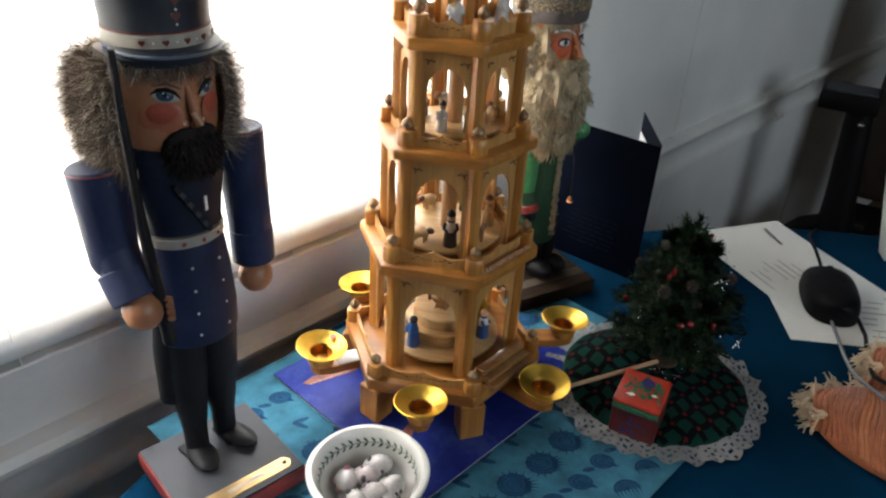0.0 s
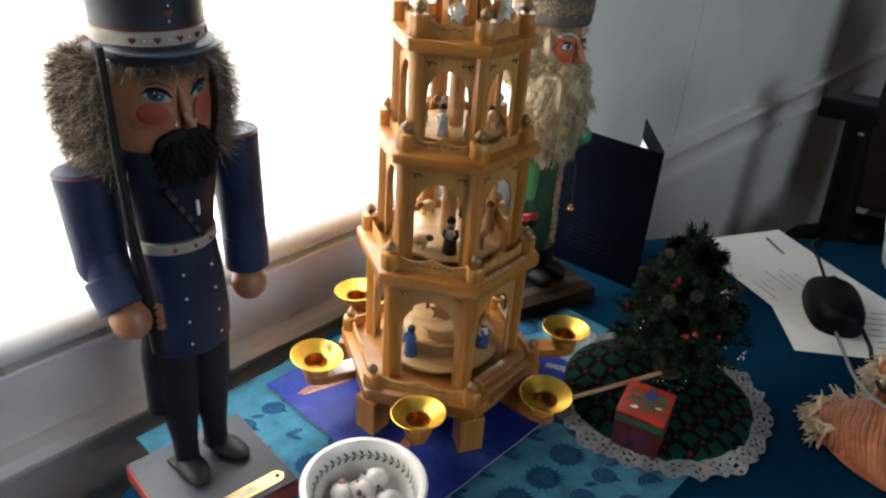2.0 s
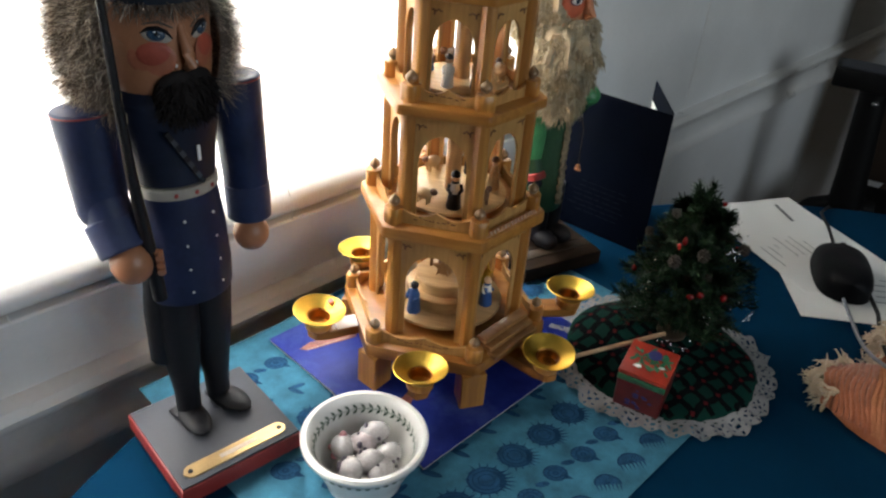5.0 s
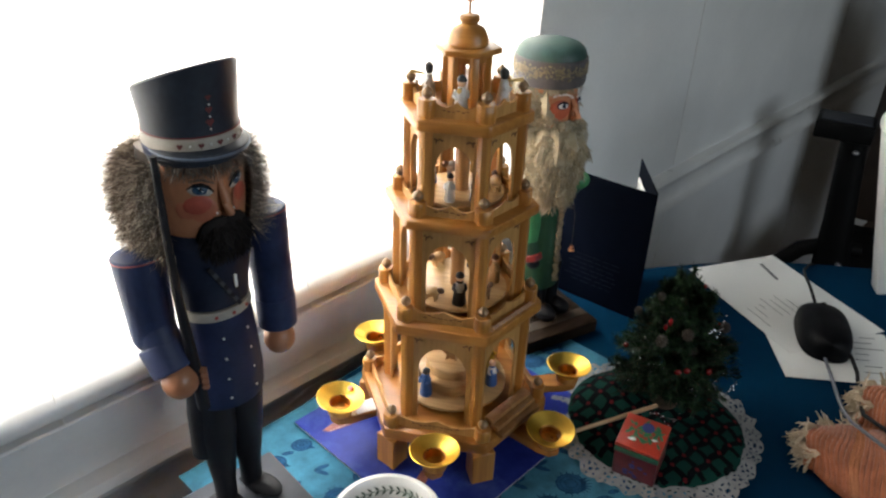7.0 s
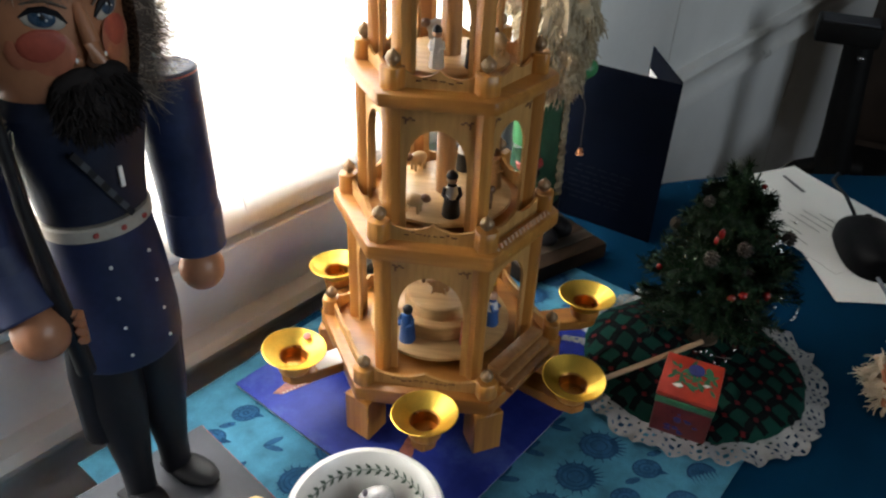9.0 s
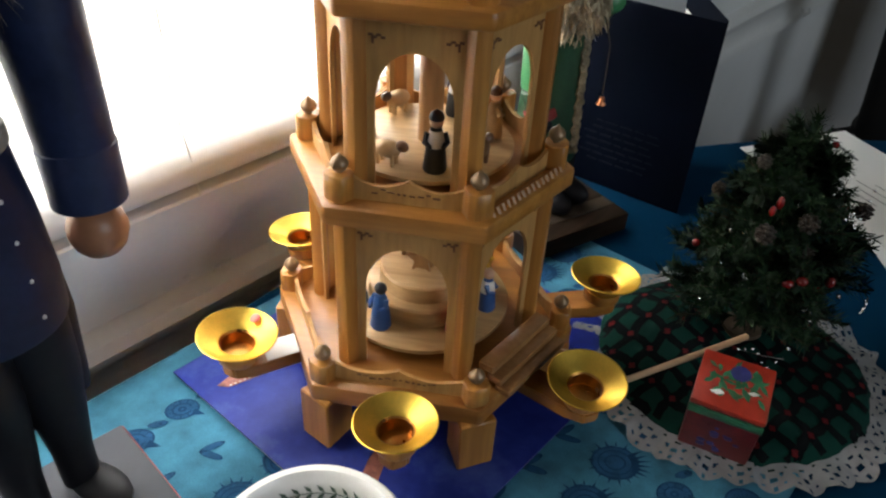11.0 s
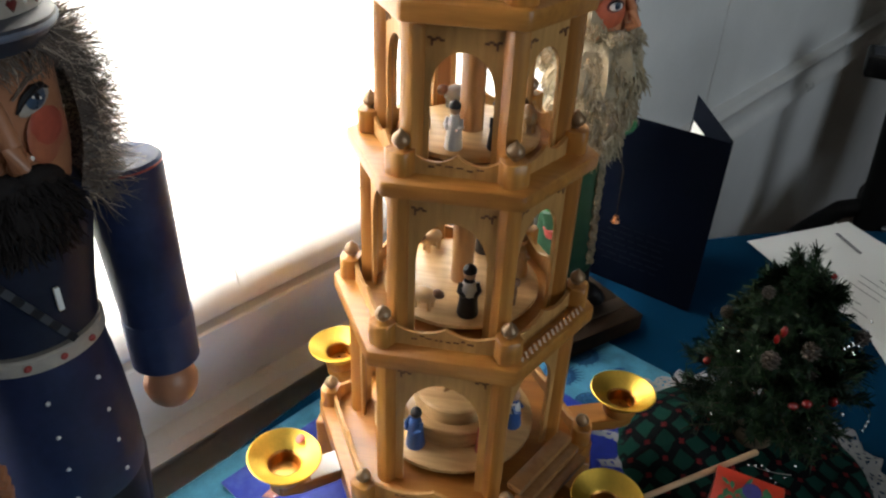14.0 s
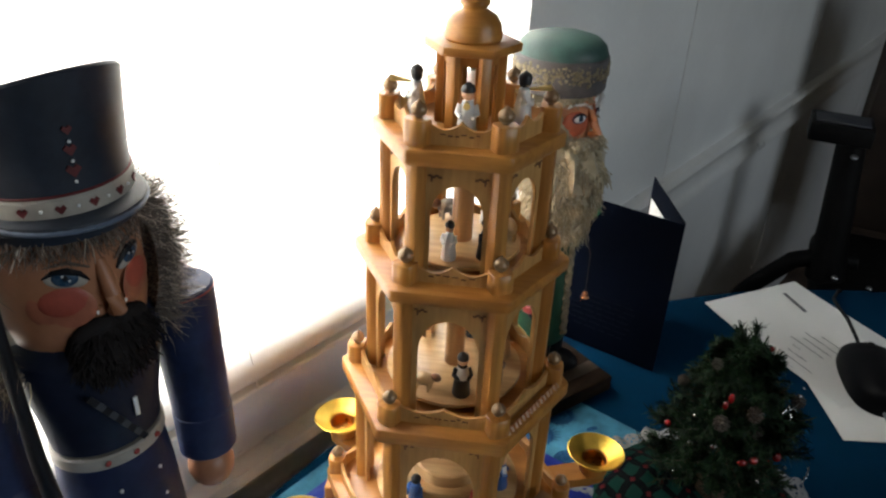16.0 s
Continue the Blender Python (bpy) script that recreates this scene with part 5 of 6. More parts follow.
        ball(h, (0.0382 * math.cos(a), 0.0382 * math.sin(a), z), rng.uniform(0.0008, 0.0017), mi=M["braid"], u=6, v=4)
    lathe(h, [(0.0366, 0.3280), (0.0372, 0.3310), (0.0352, 0.3368), (0.0295, 0.3418), (0.0190, 0.3448), (0, 0.3460)], 40, mi=M["hat"])
    join(bm, h, pose(0, 0, 0.006, 0, 0, 3), None)
    for v in bm.verts:
        x, y, z = v.co
        v.co = (0.966 * x, 0.966 * y, 0.966 * z + 0.0159 if z > 0.06 else 0.018 + (z - 0.018) * 1.3135)
    box(bm, (0, 0, 0.0095), (0.104, 0.100, 0.017), pose(0.0269, -0.0014, 0, 0, 0, -15), bev=0.0015, mi=M["base"])
    box(bm, (0.0, -0.026, 0.0182), (0.100, 0.014, 0.0012), pose(0.0269, -0.0014, 0, 0, 0, -15), bev=0.0004, mi=M["tan"])
    return bm, [base_brown, base_tan, coat_green, coat_bright, gold_braid, face_orange, face_red, white_dot, blue_eye, hat_green, hat_band, cream_fur, grey_fur, red_paint, black_paint, copper, plum_paint, white_dot]


bm, mats = father()
solid("nutcracker", bm, mats, pose(0.1115, 0.733, TABLE + 0.0016, 0, 0, 45), "bearded nutcracker in green coat and round hat on a dark base", "nutcracker")


# ---------------------------------------------------------------- bowl of eggs
bowl = thing("china_bowl", pose(-0.0343, 0.404, TABLE + 0.0018), "white glazed china bowl with a green laurel border inside", "bowl")
bm = bmesh.new()
lathe(bm, [(0, 0.0015), (0.026, 0.0015), (0.0275, 0.0), (0.0290, 0.0005), (0.0295, 0.004), (0.0345, 0.016), (0.0400, 0.030), (0.0425, 0.0375), (0.0455, 0.0395), (0.0470, 0.0415), (0.0470, 0.0440), (0.0455, 0.0455), (0.0425, 0.0452), (0.0405, 0.0430), (0.0390, 0.0385), (0.0365, 0.0290), (0.0310, 0.0160), (0.0250, 0.0070), (0.015, 0.0045), (0, 0.0042)], 56, cap=False)
part("body", bm, cup_plain, bowl)
bm = bmesh.new()
NL = 38
for k in range(NL):
    a = 2 * math.pi * k / NL
    for s in (-1, 1):
        # a small pointed leaf on the inner slope
        ctr = Vector((0.0374 * math.cos(a), 0.0374 * math.sin(a), 0.0345))
        tang, up = Vector((-math.sin(a), math.cos(a), 0)), Vector((0.24 * math.cos(a), 0.24 * math.sin(a), 0.97))
        nrm = -Vector((math.cos(a), math.sin(a), -0.24))
        d = (tang * 0.75 + up * s * 0.85).normalized()
        w = d.cross(nrm).normalized()
        c0 = ctr + nrm * 0.0004
        pts = [c0, c0 + d * 0.0028 + w * 0.00120, c0 + d * 0.0062, c0 + d * 0.0028 - w * 0.00120]
        bm.faces.new([bm.verts.new(p) for p in pts])
    j = 2 * math.pi * (k + 1) / NL
    p0, p1 = (Vector((0.0370 * math.cos(q), 0.0370 * math.sin(q), 0.0345)) for q in (a, j))
    tube(bm, [p0, p1], 0.0003, 4)
part("laurel_border", bm, leaf_ink, bowl, "green painted laurel border")
bm = bmesh.new()
for k in range(40):
    a = 2 * math.pi * k / 40
    box(bm, (0, 0, 0), (0.0032, 0.0004, 0.0009), pose(0.0416 * math.cos(a), 0.0416 * math.sin(a), 0.0330, 0, 0, math.degrees(a) + 90) @ pose(0, 0, 0, -16, 0, 0))
part("outer_line", bm, leaf_ink, bowl)

EGGS = [(-0.0170, 0.0085, 0.0215, 12, 0), (-0.0030, 0.0100, 0.0235, 60, 1), (0.0050, 0.0175, 0.0275, 95, 0), (0.0040, -0.0070, 0.0235, 80, 2), (0.0165, -0.0015, 0.0230, 130, 0), (-0.0090, -0.0130, 0.0215, 30, 0), (0.0140, -0.0150, 0.0200, 160, 2)]
for k, (x, y, z, a, mi) in enumerate(EGGS):
    bm = bmesh.new()
    lathe(bm, [(0, -0.0112), (0.0045, -0.0102), (0.0080, -0.0070), (0.0096, -0.0015), (0.0090, 0.0045), (0.0066, 0.0098), (0.0036, 0.0126), (0, 0.0138)], 22)
    egg = solid("egg", bm, egg_mats[mi], pose(-0.0343 + x, 0.404 + y, TABLE + 0.0018 + z, 62, 0, a), "small white glazed egg with a printed motif in the bowl", "egg", "eggs in the bowl")
    rng2 = random.Random(50 + k)
    bm = bmesh.new()
    for q in range(7):
        az, z = rng2.uniform(0, 6.28), rng2.uniform(-0.004, 0.006)
        r = 0.0094 - 0.00022 * (z * 1000) * (1 if z > 0 else -0.6)
        ball(bm, (r * math.cos(az), r * math.sin(az), z), rng2.uniform(0.0012, 0.0032), (1, 1, 0.7), mi=0, u=8, v=5)
    tagged(part("motif", bm, egg_pink if k == 0 else egg_ink, egg), kind="stuff")

# ---------------------------------------------------------------- little tree on its quilted mat
MAT_C = Vector((0.232, 0.568, 0))
mat = thing("tree_mat", pose(*MAT_C, rz=0), "round green quilted mat with black lattice and white lace edge", "mat")


def mat_height(x, y):
    """The padded cloth: a low dome with a fold pushed up on its far side."""
    r = math.hypot(x, y) / 0.088
    h = 0.003 + 0.011 * max(0.0, 1 - r ** 4) ** 0.5
    h += 0.026 * math.exp(-((x + 0.050) ** 2 / 0.0011 + (y - 0.040) ** 2 / 0.0014)) * max(0.0, 1.15 - r)
    h += 0.0016 * noise.noise(Vector((x * 40, y * 40, 2)))
    return TABLE + 0.0018 + max(h, 0.0012)


MR = 0.090
bm = bmesh.new()
rings = [[bm.verts.new((0, 0, mat_height(0, 0)))]]
for k in range(1, 25):
    r = MR * k / 24
    rings.append([bm.verts.new((r * math.cos(2 * math.pi * j / 72), r * math.sin(2 * math.pi * j / 72), mat_height(r * math.cos(2 * math.pi * j / 72), r * math.sin(2 * math.pi * j / 72)))) for j in range(72)])
for j in range(72):
    bm.faces.new((rings[0][0], rings[1][j], rings[1][(j + 1) % 72]))
for a, b in zip(rings[1:], rings[2:]):
    for j in range(72):
        bm.faces.new((a[j], b[j], b[(j + 1) % 72], a[(j + 1) % 72]))
low = [bm.verts.new((v.co.x, v.co.y, TABLE + 0.0012)) for v in rings[-1]]
for j in range(72):
    bm.faces.new((rings[-1][j], low[j], low[(j + 1) % 72], rings[-1][(j + 1) % 72]))
part("quilt", bm, green_cloth, mat)
bm = bmesh.new()
STEP = 0.0175
rng = random.Random(21)
for fam in (0, 1):
    ang = radians(38 if fam == 0 else 38 + 82)
    u, v = Vector((math.cos(ang), math.sin(ang), 0)), Vector((-math.sin(ang), math.cos(ang), 0))
    for i in range(-6, 7):
        prev = None
        for q in range(-48, 49):
            p = u * (q * MR / 48) + v * (i * STEP + 0.0012 * math.sin(q * 0.42 + i))
            if p.length > MR - 0.002:
                prev = None
                continue
            w = 0.0027 + 0.0020 * abs(noise.noise(Vector((q * 0.9, i * 3.1, fam))))
            a, b = p - v * w, p + v * w
            cur = [bm.verts.new((s.x, s.y, mat_height(s.x, s.y) + 0.0006)) for s in (a, b)]
            if prev:
                bm.faces.new((prev[0], cur[0], cur[1], prev[1]))
            prev = cur
part("lattice", bm, black_thread, mat, "black woven lattice")
bm = bmesh.new()
u, v = (Vector((math.cos(radians(38)), math.sin(radians(38)), 0)), Vector((math.cos(radians(120)), math.sin(radians(120)), 0)))
for i in range(-7, 8):
    for j in range(-7, 8):
        p = u * (i * STEP / math.sin(radians(82))) + v * (j * STEP / math.sin(radians(82)))
        if p.length < MR - 0.005:
            for a in (0.66, 2.09):
                d = Vector((math.cos(a), math.sin(a), 0)) * 0.0023
                n_ = Vector((-d.y, d.x, 0)) * 0.42
                vs = [p - d - n_, p + d - n_, p + d + n_, p - d + n_]
                bm.faces.new([bm.verts.new((s.x, s.y, mat_height(s.x, s.y) + 0.0010)) for s in vs])
part("cross_stitch", bm, red_thread, mat, "red stitches at the crossings")
# lace: ruffled band with rows of holes and a scalloped edge
bm = bmesh.new()
NA, NR = 640, 15
MOTIFS = 32


def lace_pt(j, k):
    a = 2 * math.pi * j / NA
    t = k / NR
    edge = 0.0185 + 0.0048 * abs(math.sin(a * MOTIFS / 2)) - 0.0016 + 0.0020 * math.sin(a * 5 + 1) + 0.0016 * noise.noise(Vector((math.cos(a) * 9, math.sin(a) * 9, 1)))
    r = MR - 0.004 + edge * t
    ruffle = 0.0030 * math.sin(a * 19 + 1.2 * math.sin(4 * a)) + 0.0015 * math.sin(a * 41)
    z = TABLE + 0.0036 + ruffle * t + 0.003 * (1 - t)
    return (r * math.cos(a), r * math.sin(a), max(z, TABLE + 0.0021))


def lace_hole(j, k):
    u = (j + 0.5) / NA * MOTIFS % 1.0 - 0.5            # one flower motif
    v = (k + 0.5) / NR
    for cu, cv, ru, rv in ((0.0, 0.30, 0.14, 0.060), (-0.27, 0.46, 0.11, 0.055), (0.27, 0.46, 0.11, 0.055), (0.0, 0.60, 0.13, 0.06), (-0.30, 0.76, 0.10, 0.05), (0.30, 0.76, 0.10, 0.05), (0.5, 0.22, 0.10, 0.05), (-0.5, 0.22, 0.10, 0.05), (0.0, 0.86, 0.12, 0.045)):
        if ((u - cu) / (ru * 0.72)) ** 2 + ((v - cv) / (rv * 0.95)) ** 2 < 1:
            return True
    return False


grid = [[bm.verts.new(lace_pt(j, k)) for j in range(NA)] for k in range(NR + 1)]
for k in range(NR):
    for j in range(NA):
        if not lace_hole(j, k):
            bm.faces.new((grid[k][j], grid[k + 1][j], grid[k + 1][(j + 1) % NA], grid[k][(j + 1) % NA]))
part("lace_trim", bm, lace, mat, "white ruffled lace trim")

TREE = Vector((0.245, 0.590, 0))
tz = mat_height(TREE.x - MAT_C.x, TREE.y - MAT_C.y)
tree = thing("miniature_christmas_tree", pose(TREE.x, TREE.y, tz), "small artificial fir with red berries, cones and silver beads", "christmas tree")
bm = bmesh.new()
lathe(bm, [(0.014, 0), (0.014, 0.004), (0.005, 0.006)], 16)
tube(bm, [(0, 0, 0.004), (0.001, 0, 0.06), (0, 0.001, 0.11), (0.001, 0, 0.150)], [0.0045, 0.0035, 0.0022, 0.0010], 8)
part("trunk", bm, bark, tree)
bm = bmesh.new()
rng = random.Random(31)
TOP = 0.921 - tz


def tuft(bm, p, d, ln, dens, rng):
    """A twig set with short needles all round."""
    d = d.normalized()
    x = d.orthogonal().normalized()
    y = d.cross(x)
    tube(bm, [p, p + d * ln], [0.0007, 0.0004], 3, mi=2)
    for q in range(dens):
        t = rng.random() ** 0.8
        a = rng.uniform(0, 6.283)
        b = p + d * ln * t
        nd = (d * rng.uniform(0.35, 0.95) + (x * math.cos(a) + y * math.sin(a))).normalized()
        L = rng.uniform(0.0055, 0.0100)
        s = nd.cross(d).normalized() * 0.00085
        e = b + nd * L
        v = [bm.verts.new(b - s), bm.verts.new(b + s), bm.verts.new(e + s * 0.3), bm.verts.new(e - s * 0.3)]
        bm.faces.new(v).material_index = 0 if rng.random() < 0.62 else 1


LOBES = [(k * 2.4 + 0.5, (k + 0.4) / 21) for k in range(20)]
for k in range(600):
    la, lu = LOBES[rng.randrange(len(LOBES))]
    inner = rng.random() < 0.22
    u = rng.random() ** 0.9 if inner else min(1.0, max(0.0, rng.gauss(lu, 0.045)))
    z = 0.020 + (TOP - 0.032) * u
    prof = 0.052 * (1 - u) ** 0.55 + 0.012
    if u < 0.12:
        prof *= 0.80 + 1.6 * u
    a = rng.uniform(0, 6.283) if inner else rng.gauss(la, 0.34)
    lump = 0.74 if inner else 1.04 + 0.10 * math.sin(3 * a + 7 * u)
    r1 = prof * lump * rng.uniform(0.62, 1.04)
    r0 = r1 * rng.uniform(0.35, 0.60)
    d = Vector((math.cos(a), math.sin(a), rng.uniform(0.05, 0.75)))
    p = Vector((r0 * math.cos(a), r0 * math.sin(a), z - 0.004))
    tuft(bm, p, d, (r1 - r0) * 1.06, 40, rng)
for k in range(9):
    a = rng.uniform(0, 6.28)
    tuft(bm, Vector((0.003 * math.cos(a), 0.003 * math.sin(a), TOP - 0.024 + 0.002 * k)), Vector((math.cos(a) * 0.6, math.sin(a) * 0.6, 1)), 0.014, 60, rng)
for a, z, L in ((radians(150), 0.050, 0.052), (radians(165), 0.036, 0.046), (radians(-20), 0.075, 0.046), (radians(5), 0.060, 0.050)):
    tuft(bm, Vector((0.01 * math.cos(a), 0.01 * math.sin(a), z)), Vector((math.cos(a), math.sin(a), 0.18)), L, 170, rng)
crown = part("crown", bm, [needle, needle_b, bark], tree)
tagged(crown, kind="stuff")


def fir_cone(p, r):
    bm = bmesh.new()
    ball(bm, p, r * 0.8, (1, 1, 1.15), u=10, v=7)
    for k in range(34):
        t = k / 34
        a = k * 2.4
        zz = -0.95 + 1.9 * t
        rr = math.sqrt(max(0.05, 1 - zz * zz)) * r * 0.85
        q = Vector(p) + Vector((rr * math.cos(a), rr * math.sin(a), zz * r))
        ball(bm, q, r * 0.30, (1, 1, 0.55), u=6, v=4)
    return part("fir_cone", bm, cone_brown, tree, "frosted brown cone")


inv_t = lambda x, y, z: ((x - TREE.x) * 0.83, (y - TREE.y) * 0.83, z - tz - 0.003)
for p, r in (((0.210, 0.546, 0.873), 0.0068), ((0.238, 0.545, 0.881), 0.0068), ((0.255, 0.560, 0.852), 0.006), ((0.285, 0.560, 0.882), 0.006), ((0.212, 0.580, 0.905), 0.005), ((0.196, 0.602, 0.876), 0.005)):
    fir_cone(inv_t(*p), r * 0.82)
for p, r, s in (((0.219, 0.556, 0.889), 0.0042, (0.8, 0.8, 1.5)), ((0.2135, 0.553, 0.885), 0.0036, (0.8, 0.8, 1.4)), ((0.230, 0.531, 0.846), 0.0040, (1.3, 0.9, 0.9)), ((0.240, 0.531, 0.848), 0.0042, (1.2, 1, 1)), ((0.184, 0.589, 0.842), 0.0040, (1, 1, 1)), ((0.272, 0.546, 0.838), 0.0045, (1, 1, 1.2)), ((0.268, 0.552, 0.828), 0.0040, (1, 1, 1)), ((0.262, 0.585, 0.915), 0.003, (1, 1, 1)), ((0.292, 0.590, 0.868), 0.004, (1, 1, 1))):
    bm = bmesh.new()
    ball(bm, inv_t(*p), r * 0.70, s, u=12, v=8)
    part("berry", bm, berry_red, tree)
rng = random.Random(77)
for k in range(22):
    u = rng.uniform(0.12, 1.0)
    a = rng.uniform(radians(-170), radians(20))
    z = 0.034 + (TOP - 0.055) * u
    r = (0.052 * (1 - u) ** 0.55 + 0.011) * rng.uniform(0.80, 0.95)
    bm = bmesh.new()
    ball(bm, (r * math.cos(a), r * math.sin(a), z), rng.uniform(0.0009, 0.0016), u=8, v=6)
    part("silver_bead", bm, bead_silver, tree)
for a0, z, n in ((radians(-75), 0.118, 9), (radians(-120), 0.035, 8), (radians(-50), 0.055, 7)):
    bm = bmesh.new()
    for k in range(n):
        a = a0 + k * 0.055
        r = 0.060 * (1 - z / 0.16) ** 0.62 + 0.017
        ball(bm, (r * math.cos(a), r * math.sin(a), z + 0.0018 * k * math.sin(k)), 0.0009, u=6, v=5)
        if k:
            tube(bm, [(r * math.cos(a - 0.055), r * math.sin(a - 0.055), z), (r * math.cos(a), r * math.sin(a), z)], 0.0003, 3)
    part("bead_string", bm, bead_silver, tree)

# gift box on the mat
GIFT_M = pose(0.199, 0.504, 0.7785, 7, 0, -29)
gift = thing("gift_box", GIFT_M, "small red cardboard gift box with holly print and green band", "gift box")
G = 0.040
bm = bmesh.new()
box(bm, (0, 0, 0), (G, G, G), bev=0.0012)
part("body", bm, gift_shaded, gift)
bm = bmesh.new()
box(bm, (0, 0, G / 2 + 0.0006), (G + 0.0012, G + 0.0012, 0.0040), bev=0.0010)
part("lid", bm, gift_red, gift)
bm = bmesh.new()
box(bm, (0, -G / 2 - 0.0004, G / 2 - 0.0052), (G + 0.0010, 0.0012, 0.0058), bev=0.0003)
part("band", bm, gift_green, gift, "green ribbon band")
rng = random.Random(14)
bm = bmesh.new()
for k in range(44):
    x, y = rng.gauss(0, 0.010), rng.gauss(0.001, 0.0085)
    if abs(x) > 0.017 or abs(y) > 0.017:
        continue
    L, w, a = rng.uniform(0.003, 0.0055), rng.uniform(0.0010, 0.0018), rng.uniform(0, 6.28)
    prism(bm, [(-L, 0), (-L * 0.3, w), (L * 0.4, w * 0.8), (L, 0), (L * 0.4, -w * 0.8), (-L * 0.3, -w)], G / 2 + 0.0027, G / 2 + 0.0030, pose(x, y, 0, 0, 0, math.degrees(a)))
part("holly_print", bm, gift_green, gift)
bm = bmesh.new()
lathe(bm, [(0, 0), (0.0058, 0), (0.0058, 0.0004), (0, 0.0005)], 18, pose(0.002, 0.0085, G / 2 + 0.0030))
part("bauble_print", bm, gift_blue, gift)
bm = bmesh.new()
prism(bm, [(-0.004, 0), (0, -0.0015), (0.004, 0.001), (0.001, 0.003)], G / 2 + 0.0031, G / 2 + 0.0034, pose(-0.008, -0.011, 0))
prism(bm, [(-0.003, 0), (0, -0.0012), (0.003, 0.0012), (0, 0.002)], G / 2 + 0.0031, G / 2 + 0.0034, pose(0.011, -0.004, 0))
part("bird_print", bm, white_dot, gift)
bm = bmesh.new()
for k in range(12):
    ball(bm, (rng.uniform(-0.015, 0.015), -G / 2 - 0.0001, rng.uniform(-0.016, 0.006)), rng.uniform(0.0012, 0.003), (1, 0.15, 0.7), u=8, v=5)
part("front_print", bm, gift_blue, gift)

# dowel leaning from the cup's arm to the tree
bm = bmesh.new()
rod(bm, (0.118, 0.502, 0.795), (0.2195, 0.540, 0.803), 0.0018, 0.0020, 10, bev=0.0004)
solid("wooden_stick", bm, bamboo, Matrix.Identity(4), "thin pale wooden stick lying between cup arm and tree", "stick")

# ---------------------------------------------------------------- greeting card
card = thing("greeting_card", Matrix.Identity(4), "tall dark navy folded greeting card standing open", "greeting card")
fold, left, tip = Vector((0.256, 0.763, 0)), Vector((0.158, 0.844, 0)), Vector((0.263, 0.872, 0))


def leaf(p, q, z0, z1, t, m_i=0):
    d = (q - p).normalized()
    n_ = Vector((-d.y, d.x, 0)) * t / 2
    bm = bmesh.new()
    prism(bm, [tuple((v)[:2]) for v in (p - n_, q - n_, q + n_, p + n_)], z0, z1)
    return bm


part("front_leaf", leaf(fold, left, TABLE + 0.001, 0.9245, 0.0009), card_navy, card)
part("back_leaf", leaf(fold, tip, TABLE + 0.001, 0.9265, 0.0009), card_navy, card)
off = Vector((-0.0014, 0.0006, 0))
part("inner_sheet", leaf(fold.lerp(tip, 0.10) + off, fold.lerp(tip, 0.93) + off, TABLE + 0.002, 0.904, 0.0006), paper, card, "white inner page")
d = (left - fold).normalized()
n_ = Vector((d.y, -d.x, 0))
n_ = n_ if n_.y < 0 else -n_
rng = random.Random(3)
bm = bmesh.new()
for row in range(7):
    x = 0.030 + rng.uniform(0, 0.01)
    for k in range(5):
        w = rng.uniform(0.006, 0.014)
        c0 = fold + d * (x + w / 2) + n_ * 0.0008
        m = Matrix.Translation((c0.x, c0.y, 0.815 - row * 0.0065)) @ Matrix.Rotation(math.atan2(d.y, d.x), 4, "Z")
        box(bm, (0, 0, 0), (w, 0.0003, 0.0016), m)
        x += w + 0.003
tagged(part("faded_print", bm, card_print, card, "faint grey unreadable lines"), kind="stuff")

# ---------------------------------------------------------------- papers, mouse, cables


def sheet_of_paper(origin, angle, w, h, curl, z):
    bm = bmesh.new()
    nx, ny = 12, 16
    top = [[bm.verts.new((w * i / nx, -h * j / ny, z + curl * max(0, (0.35 - j / ny)) ** 2 * 8 * (1 - 0.6 * i / nx))) for i in range(nx + 1)] for j in range(ny + 1)]
    for j in range(ny):
        for i in range(nx):
            bm.faces.new((top[j][i], top[j][i + 1], top[j + 1][i + 1], top[j + 1][i]))
    edge = [top[0][i] for i in range(nx + 1)] + [top[j][nx] for j in range(1, ny + 1)] + [top[ny][i] for i in range(nx - 1, -1, -1)] + [top[j][0] for j in range(ny - 1, 0, -1)]
    low = [bm.verts.new((v.co.x, v.co.y, v.co.z - 0.0003)) for v in edge]
    for k in range(len(edge)):
        bm.faces.new((edge[k], low[k], low[(k + 1) % len(edge)], edge[(k + 1) % len(edge)]))
    return bm, pose(origin[0], origin[1], TABLE, 0, 0, angle)


def lines_on(parent, rows, z, rng):
    bm = bmesh.new()
    for x, y, w, hgt in rows:
        box(bm, (x + w / 2, -y, z), (w, hgt, 0.0002))
    return tagged(part("print_lines", bm, print_grey, parent, "grey unreadable print"), kind="stuff")


rng = random.Random(17)
bm, m = sheet_of_paper((0.417, 0.760), -6 + 0.0, 0.150, 0.105, 0.0, 0.0012)
s2 = solid("paper_sheet", bm, paper, m, "white printed sheet lying under the mouse", "paper", "papers on the table")
lines_on(s2, [(0.085 + rng.uniform(0, 0.02), 0.012 + k * 0.012, rng.uniform(0.012, 0.045), 0.0012) for k in range(7)], 0.0016, rng)
bm, m = sheet_of_paper((0.361, 0.887), 20, 0.150, 0.200, 0.004, 0.0020)
s1 = solid("paper_sheet", bm, paper, m, "white printed sheet with slightly lifted edge on the table", "paper", "papers on the table")
rows = []
for k in range(7):
    ln = rng.uniform(0.008, 0.05)
    rows.append((0.016 + k * 0.011, 0.085 + ln / 2 + rng.uniform(0, 0.02), 0.0008, ln))
lines_on(s1, rows, 0.0024, rng)
bm = bmesh.new()
